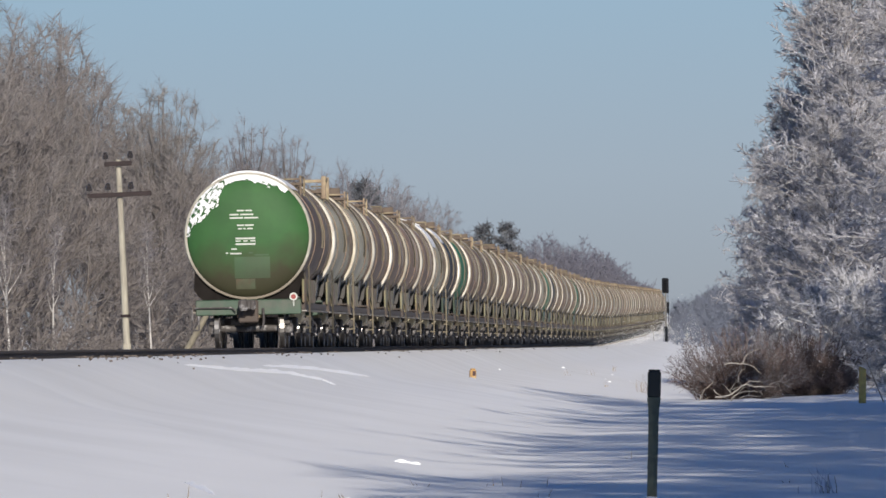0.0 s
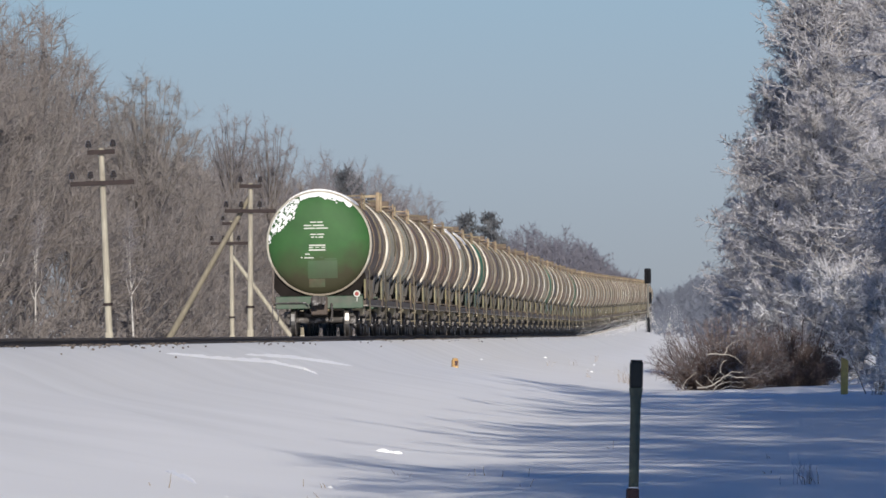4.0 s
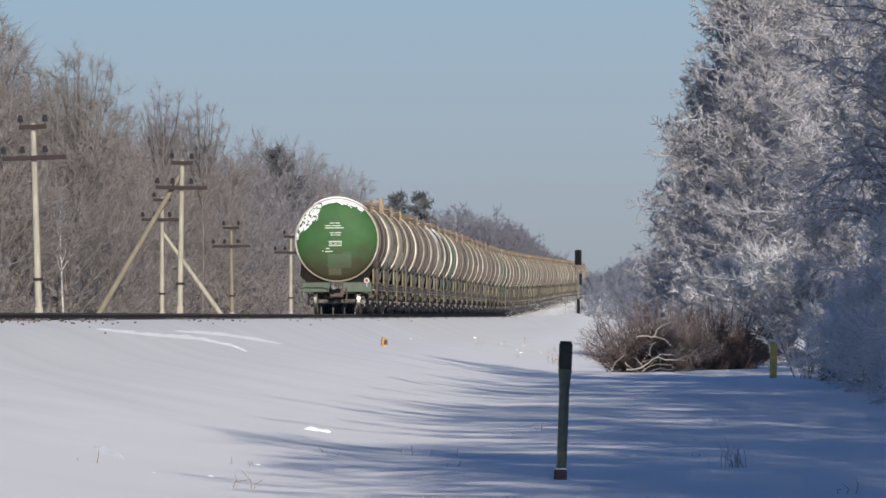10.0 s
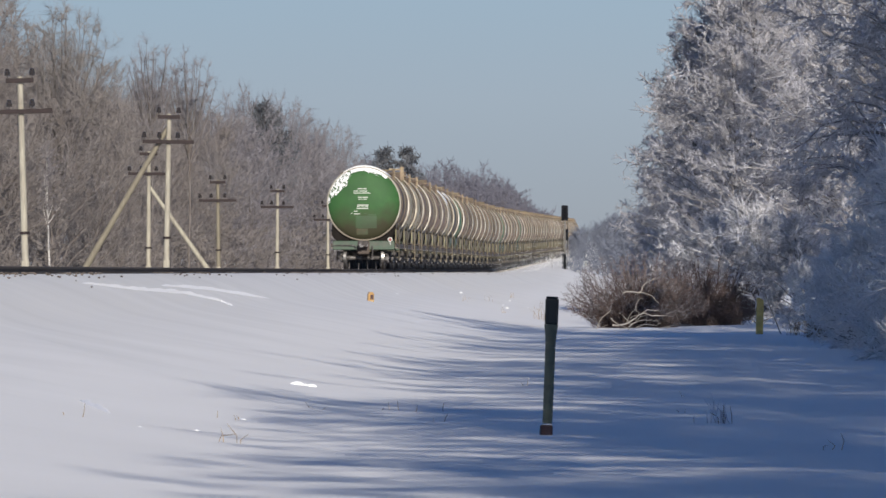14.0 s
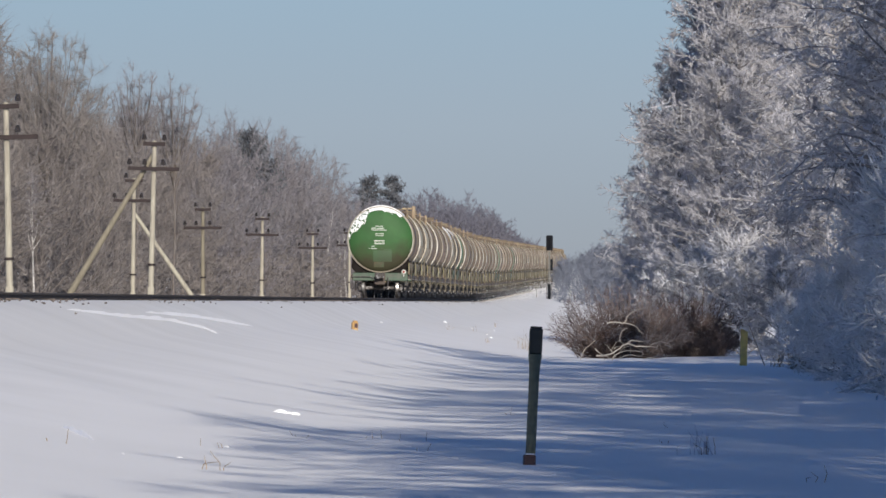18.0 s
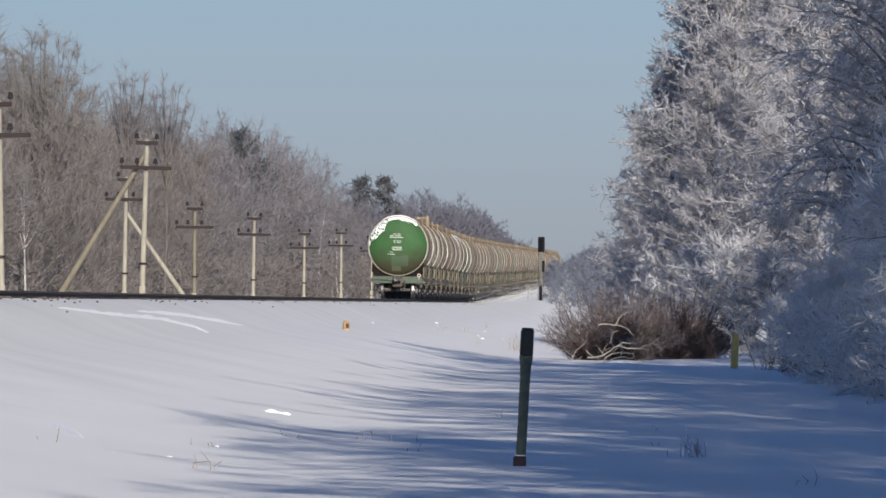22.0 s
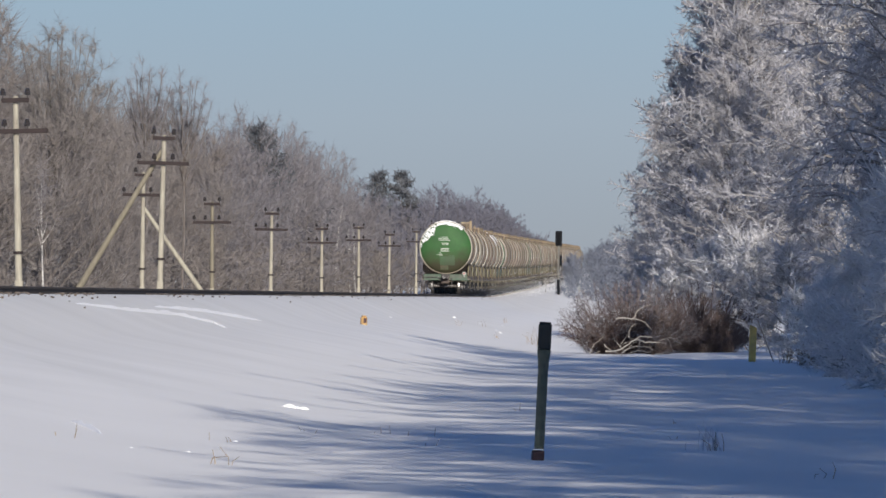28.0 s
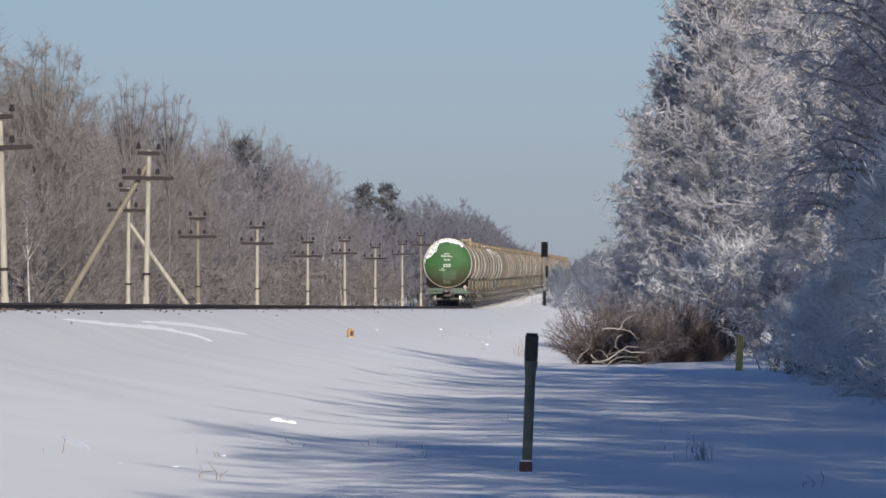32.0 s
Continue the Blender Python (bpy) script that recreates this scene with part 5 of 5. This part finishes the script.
thicket = [tree(61 + i, "low shrub thick with hoarfrost, lightened against the trees' shade", FROST_BARK, HOAR_WHITE, "shrub", "frosted shrubs", 0.9,
                height=3.0, radius=1.3 + 0.2 * i, low=0.02, n1=28, n2=5, n3=5, n4=1, droop=0.12) for i in range(2)]
plant(thicket[0], [(4.9, 205, 1.2), (5.0, 176, 1.35), (4.9, 148, 1.2), (3.4, 233, 0.55), (4.0, 212, 0.7), (4.4, 180, 0.7), (4.0, 128, 0.75), (4.2, 150, 0.85), (4.2, 166, 0.8), (4.1, 188, 0.8), (3.9, 200, 0.7)], 4)
plant(thicket[1], [(5.0, 190, 1.3), (5.0, 162, 1.3), (5.3, 136, 1.1), (3.8, 222, 0.6), (4.4, 196, 0.7), (4.3, 138, 0.75), (4.5, 120, 0.8), (4.2, 157, 0.7), (4.3, 174, 0.75), (4.0, 208, 0.6)], 5)
under = [tree(64 + i, "low rime-dusted shrub behind the bare bush", FROST_BARK, THIN_RIME, "shrub", "frosted shrubs", 0.9,
              height=3.0, radius=1.4, low=0.02, n1=36, n2=5, n3=5, n4=1, droop=0.2) for i in range(1)]
plant(under[0], [(1.6, 300, 1.0), (0.6, 330, 1.0), (2.6, 268, 0.9), (2.6, 285, 1.1), (-0.6, 380, 1.0), (3.4, 250, 0.9)], 7)


# ---- bush and branch pile ----
def mound(seed, n, half_w, half_d, height, twigs, fine_r=0.006):
    """Arching stems that fan out of a low thicket into a dome, with fine side twigs."""
    rng = np.random.default_rng(seed)
    unit = lambda v: v / (np.linalg.norm(v) + 1e-9)
    out, fine, tips = [], [], []
    for _ in range(n):
        a, lean = rng.random() * math.tau, math.sqrt(rng.random()) * 1.35
        goal = np.array([math.sin(lean) * math.cos(a) * half_w, math.sin(lean) * math.sin(a) * half_d, math.cos(lean) * height + 0.12]) * rng.uniform(0.55, 1.06)
        p = np.array([goal[0] * 0.45 + rng.normal(0, 0.12), goal[1] * 0.45, 0.0])
        mid = (p + goal) / 2 + np.array([0, 0, 0.16 * height * rng.uniform(0.2, 1.0)]) + rng.normal(0, 0.06, 3)
        last, r = p, 0.011
        for i in range(1, 7):
            g = i / 6
            q = p * (1 - g) ** 2 + mid * 2 * g * (1 - g) + goal * g * g + rng.normal(0, 0.02, 3)
            out.append((last, q, r, r * 0.84))
            for _ in range(twigs):
                b0 = last + (q - last) * rng.random()
                e = b0 + unit(unit(q - last) + rng.normal(0, 0.75, 3)) * rng.uniform(0.08, 0.30)
                (tips if i > 4 and rng.random() < 0.5 else fine).append((b0, e, fine_r, fine_r * 0.4))
            last, r = q, r * 0.84
    return out, fine, tips


gz = ground_z(-0.8, 257)
bush = thing("bush", "rounded bare brown twiggy bush with frosted tips on the snow", "bush", at=pose(-0.80, 258, gz - 0.05))
o, f, tips = mound(71, 380, 2.15, 1.6, 1.98, 8)
part("stem_thicket", prisms("stems", o, BUSH, 3), None, bush)
part("twig_thicket", prisms("twigs", f, MAUVE_TWIG, 3), None, bush)
part("frosted_crown", prisms("frosted_twigs", tips, RIME_TWIG, 3), None, bush, "pale frosted tips")
dark_bush = thing("bush", "dark bare undergrowth bush in the shade of trees", "bush", at=pose(1.09, 264, ground_z(1.09, 264) - 0.05))
o, f, tips = mound(73, 260, 2.1, 1.6, 1.85, 8)
part("stem_thicket", prisms("stems", o, BUSH, 3), None, dark_bush)
part("twig_thicket", prisms("twigs", f + tips, MAUVE_TWIG, 3), None, dark_bush)


def bent(pts, r0, r1, seed, n=5):
    """A crooked tapering branch through points."""
    rng = random.Random(seed)
    q = [Vector(pts[0])] + [Vector(p) for p in pts] + [Vector(pts[-1])]
    line = []
    for i in range(1, len(q) - 2):
        a, b, c, d = q[i - 1:i + 3]
        for k in range(n):
            t = k / n
            line.append(0.5 * (2 * b + (c - a) * t + (2 * a - 5 * b + 4 * c - d) * t * t + (3 * b - a - 3 * c + d) * t ** 3))
    line.append(q[-1])
    line = [p + Vector((rng.gauss(0, 0.008), 0, rng.gauss(0, 0.008))) for p in line]
    m = len(line) - 1
    b = Build()
    for i, p in enumerate(line):
        w = (line[min(m, i + 1)] - line[max(0, i - 1)]).normalized()
        u = w.cross((0, 1, 0.05)).normalized()
        v = w.cross(u)
        r = 0.72 * (r0 + (r1 - r0) * i / m)
        b.v += [tuple(p + (u * math.cos(k * math.tau / 6) + v * math.sin(k * math.tau / 6)) * r) for k in range(6)]
    b.f = [(i * 6 + k, i * 6 + (k + 1) % 6, i * 6 + 6 + (k + 1) % 6, i * 6 + 6 + k) for i in range(m) for k in range(6)]
    b.f += [tuple(range(5, -1, -1)), tuple(m * 6 + k for k in range(6))]
    return b


pile = thing("branch_pile", "heap of pale cut branches in front of the bush", "branches", at=pose(-0.71, 249, ground_z(-0.71, 249)))
for k, (r0, r1, pts) in enumerate((
        (0.034, 0.016, ((-0.72, 0, 0.12), (-0.35, 0, 0.16), (0.05, 0.05, 0.42), (0.32, 0.1, 0.38), (0.82, 0.1, 0.36))),
        (0.022, 0.008, ((0.05, 0.05, 0.42), (0.25, 0.05, 0.52), (0.5, 0.1, 0.50))),
        (0.026, 0.010, ((-0.30, -0.05, 0.0), (-0.22, -0.05, 0.14), (0.08, 0, 0.26), (0.42, 0.05, 0.24))),
        (0.022, 0.008, ((-0.78, 0.05, 0.30), (-0.62, 0, 0.18), (-0.36, -0.05, 0.05))),
        (0.020, 0.009, ((-0.12, -0.1, 0.06), (0.2, -0.05, 0.14), (0.42, 0, 0.10), (0.55, 0, 0.18))),
        (0.026, 0.012, ((-0.45, -0.35, 0.98), (-0.22, -0.38, 1.02), (-0.02, -0.4, 0.98), (0.14, -0.4, 1.22), (0.42, -0.4, 1.36), (0.62, -0.4, 1.40))),
        (0.020, 0.006, ((-0.02, -0.4, 0.98), (0.28, -0.4, 0.92), (0.48, -0.4, 0.72))),
        (0.018, 0.006, ((-1.15, 0.1, 0.02), (-1.0, 0.1, 0.32), (-0.75, 0.1, 0.52))),
        (0.018, 0.006, ((0.2, 0.1, 0.02), (0.62, 0.1, 0.06), (1.15, 0.2, 0.14), (1.4, 0.2, 0.12))),
        (0.016, 0.006, ((0.7, 0.1, 0.4), (1.0, 0.1, 0.5), (1.25, 0.1, 0.4))),
        (0.016, 0.006, ((-0.1, -0.3, 0.5), (-0.06, -0.3, 0.75), (0.06, -0.3, 0.85))))):
    part("branch", bent(pts, r0, r1, 300 + k), LOG, pile, smooth=True)
rng = random.Random(91)
for k in range(16):
    x, z = rng.uniform(-1.2, 1.3), rng.uniform(0.0, 0.35)
    dx, dz = rng.uniform(-0.35, 0.35), rng.uniform(0.02, 0.3)
    part("twig", bent(((x, 0, z), (x + dx * 0.5, 0.02, z + dz * 0.7), (x + dx, 0.05, z + dz)), 0.011, 0.004, 400 + k, 3), LOG, pile)
rest = thing("snow_mound", "small mound of sunlit snow by the branch pile", "snow mound", at=pose(-0.52, 247.5, ground_z(-0.52, 247.5) - 0.03))
part("body", Build().lathe([(0.55, 0.0), (0.46, 0.04), (0.32, 0.075), (0.14, 0.10), (0.001, 0.105)], "z", n=20), CRUST, rest, smooth=True)
p = thing("leaning_stick", "thin pale stick leaning beside the yellow post", "stick", at=pose(2.55, 227, ground_z(2.55, 227) - 0.05))
part("body", Build().rod((0.22, 0, 0), (-0.18, 0, 1.02), 0.02, 0.014, 6), LOG, p)


# ---- small things in the snow ----
def tuft(x, y, n, h, seed, mat, label, name="grass_tuft"):
    rng = np.random.default_rng(seed)
    segs = []
    for _ in range(n):
        p0 = np.array([rng.normal(0, 0.09), rng.normal(0, 0.09), -0.03])
        w = np.array([rng.normal(0, 0.25), rng.normal(0, 0.25), 1.0]) * h * rng.uniform(0.5, 1.0)
        mid = p0 + w * 0.55
        segs += [(p0, mid, 0.005, 0.004), (mid, mid + w * 0.5 + rng.normal(0, 0.10, 3) * h * 2, 0.004, 0.002)]
    t = thing(name, label, "grass", "dry stalks in the snow", "stuff", at=pose(x, y, ground_z(x, y)))
    part("stalks", prisms("stalks", segs, mat, 3), None, t)


tuft(0.52, 95.3, 16, 0.30, 1, FROST, "frosted weed stalks poking out of the snow")
tuft(0.58, 95.2, 4, 0.24, 12, GRASS, "dark broken stalk in the snow")
for i, (x, y, n, h) in enumerate(((0.22, 103.5, 2, 0.12), (0.2, 118, 2, 0.08), (-3.63, 100, 3, 0.14), (-3.8, 82.1, 4, 0.2), (-4.3, 92, 3, 0.12), (-3.2, 105, 3, 0.13), (-2.6, 104, 2, 0.12),
                                  (-5.4, 85, 2, 0.12), (1.45, 80.5, 3, 0.22), (-3.9, 290, 12, 0.5), (-3.6, 284, 14, 0.45), (-7.1, 330, 4, 0.3), (-6.6, 352, 4, 0.3), (3.3, 216, 70, 0.55), (3.6, 216.5, 60, 0.5), (3.0, 222, 30, 0.4),
                                  (-6.4, 392, 5, 0.35), (-5.2, 300, 5, 0.25), (-2.4, 96, 2, 0.1), (-1.9, 128, 2, 0.12))):
    tuft(x, y, n, h, 20 + i, GRASS, "dry brown stalks poking out of the snow")


def ridge_line(pts, width, height, seed):
    """A thin bank of thrown-up snow along points on the ground."""
    rng = random.Random(seed)
    b = Build()
    fine = []
    for (x0, y0), (x1, y1) in zip(pts, pts[1:]):
        fine += [(x0 + (x1 - x0) * i / 10, y0 + (y1 - y0) * i / 10) for i in range(10)]
    fine.append(pts[-1])
    m = len(fine)
    for i, (x, y) in enumerate(fine):
        k = math.sin(math.pi * i / (m - 1)) ** 0.4 * rng.uniform(0.6, 1.1) + 0.02
        (xa, ya), (xb, yb) = fine[max(0, i - 1)], fine[min(m - 1, i + 1)]
        d = math.hypot(xb - xa, yb - ya)
        nx, ny = (yb - ya) / d, -(xb - xa) / d
        for u, hh in ((-1, -0.03), (-0.45, 0.7), (0, 1), (0.5, 0.6), (1, -0.03)):
            w = u * width * (0.4 + 0.6 * k)
            b.v.append((x + nx * w, y + ny * w, ground_z(x + nx * w, y + ny * w) + (height * k * hh if hh > 0 else hh)))
    b.f = [(i * 5 + j, i * 5 + j + 1, i * 5 + 6 + j, i * 5 + 5 + j) for i in range(m - 1) for j in range(4)]
    t = new("snow_ridge", b.mesh("snow_ridge", CLEAN, True))
    tagged(t, "thin bright ridge of wind-blown snow on the bank", "snow ridge", "snow ridges")


ridge_line([(-9.96, 160.2), (-9.63, 169.7), (-9.37, 182.6), (-8.96, 188.3), (-8.6, 187)], 0.055, 0.06, 1)
ridge_line([(-9.76, 181.6), (-9.48, 196.3), (-8.92, 211)], 0.055, 0.06, 2)
ridge_line([(-5.21, 88.05), (-5.69, 91.1)], 0.035, 0.05, 3)
for i, (x, y, r) in enumerate(((-4.66, 118.4, 0.09), (-4.47, 118.3, 0.075), (-4.56, 118.5, 0.06), (-4.16, 92.4, 0.045), (-4.3, 85.8, 0.04), (-4.75, 84.6, 0.03), (-8.03, 367, 0.09), (-7.6, 350, 0.05), (-6.9, 362, 0.05), (-6.0, 345, 0.05),
                               (-5.6, 330, 0.07), (-5.2, 352, 0.05), (-8.6, 300, 0.06), (-6.2, 372, 0.05))):
    t = thing("snow_clump", "small clump of clean snow lying on the field", "snow clump", "snow clumps", at=pose(x, y, ground_z(x, y) - 0.015, 0, 0, 40 * i))
    b = Build().lathe([(r * 1.2, 0.0), (r * 1.05, r * 0.3), (r * 0.6, r * 0.55), (r * 0.2, r * 0.62), (0.001, r * 0.6)], "z", n=11)
    b.v = [(x * (1 + 0.3 * noise.noise((x * 9, z * 9, i))), y * 0.7, z * (1 + 0.4 * noise.noise((x * 7, y * 7, i + 4.0)))) for x, y, z in b.v]
    part("body", b, CLEAN, t, smooth=True)

# ---- stones showing through the snow beside the rails ----
rng = random.Random(8)
b = Build()
for i in range(1500):
    y = 120 + 480 * rng.random() ** 1.6
    x = TRACK_X + 1.5 + abs(rng.gauss(0, 0.32))
    if noise.noise((x * 0.7, y * 0.13, 4.0)) < -0.08:
        continue
    z, r = ground_z(x, y), rng.uniform(0.014, 0.034)
    b.lathe([(0.001, -0.6 * r), (r, -0.1 * r), (r * 0.7, 0.5 * r), (0.001, 0.65 * r)], "z", (x, y, z + 0.01), 5)
tagged(new("ballast_stones", b.mesh("ballast_stones", STONE)), "brown ballast stones poking through the snow by the rails", "stones", kind="stuff")

# ---- powder snow that the train has whirled up ----
rng = np.random.default_rng(18)
flakes = []
for _ in range(9000):
    y = 590 + 560 * rng.random() ** 0.8
    x = TRACK_X + rng.uniform(-1.0, 4.2)
    z = max(ground_z(x, y), 1.5 + rise(y)) + rng.exponential(0.45)
    a = np.array([x, y, z])
    flakes.append((a, a + rng.normal(0, 0.02, 3), rng.uniform(0.012, 0.022), 0.0))
tagged(new("blown_snow", spikes("blown_snow", flakes, CLEAN)), "fine powder snow whirled up along the railway", "snow", kind="stuff")

# ---- wires ----
runs = [(-18.72, 273, 5.46), (-18.13, 340, 5.50), (-21.9, 462, 4.4), (-22.0, 531, 4.5), (-22.0, 611, 4.2), (-22, 687, 4.4), (-22, 763, 4.2), (-22, 848, 4.6)]
for u, dz in ((-0.36, 0.25), (0.36, 0.25), (-0.88, -0.65), (0.88, -0.65)):
    b = Build()
    for (x0, y0, t0), (x1, y1, t1) in zip([(-19.4, 190, 5.5)] + runs, runs):
        pts = []
        for i in range(9):
            f = i / 8
            y = y0 + (y1 - y0) * f
            pts.append((x0 + (x1 - x0) * f + u, y - 0.16, RAIL_Z + rise(y) + t0 + (t1 - t0) * f + dz - 0.5 * 4 * f * (1 - f)))
        b.tube(pts, 0.003, 3)
    tagged(new("overhead_wire", b.mesh("overhead_wire", RUST)), "thin wire strung between the telegraph poles", "wire", "wires")


# ---- the train's run ----
LAG = (0.0, 0.8, 1.4, 1.4, 1.4, 1.3, 1.2, 0.4, -1.0)   # how far the train runs ahead of its mean speed, every four seconds


def motions():
    for k, w in enumerate(TRAIN):
        rows = []
        for i in range(9):
            t = 4.0 * i
            y = TAIL_Y + k * PITCH + SPEED * t + LAG[i]
            z0, z1 = rise(y + 2.1), rise(y + 9.92)
            rows.append((t, pose(TRACK_X, y, RAIL_Z + z0 - (z1 - z0) / 7.82 * 2.1, math.degrees(math.atan2(z1 - z0, 7.82)))))
        walk(w, rows)
    # the rolling wheels of the last wagon
    for ob in TAIL.children_recursive:
        if ob.name.startswith("wheelset"):
            y = ob.location.y
            walk(ob, [(i / FPS, pose(0, y, 0.475, -math.degrees(SPEED / 0.475) * i / FPS)) for i in range(32 * FPS + 1)])


motions()
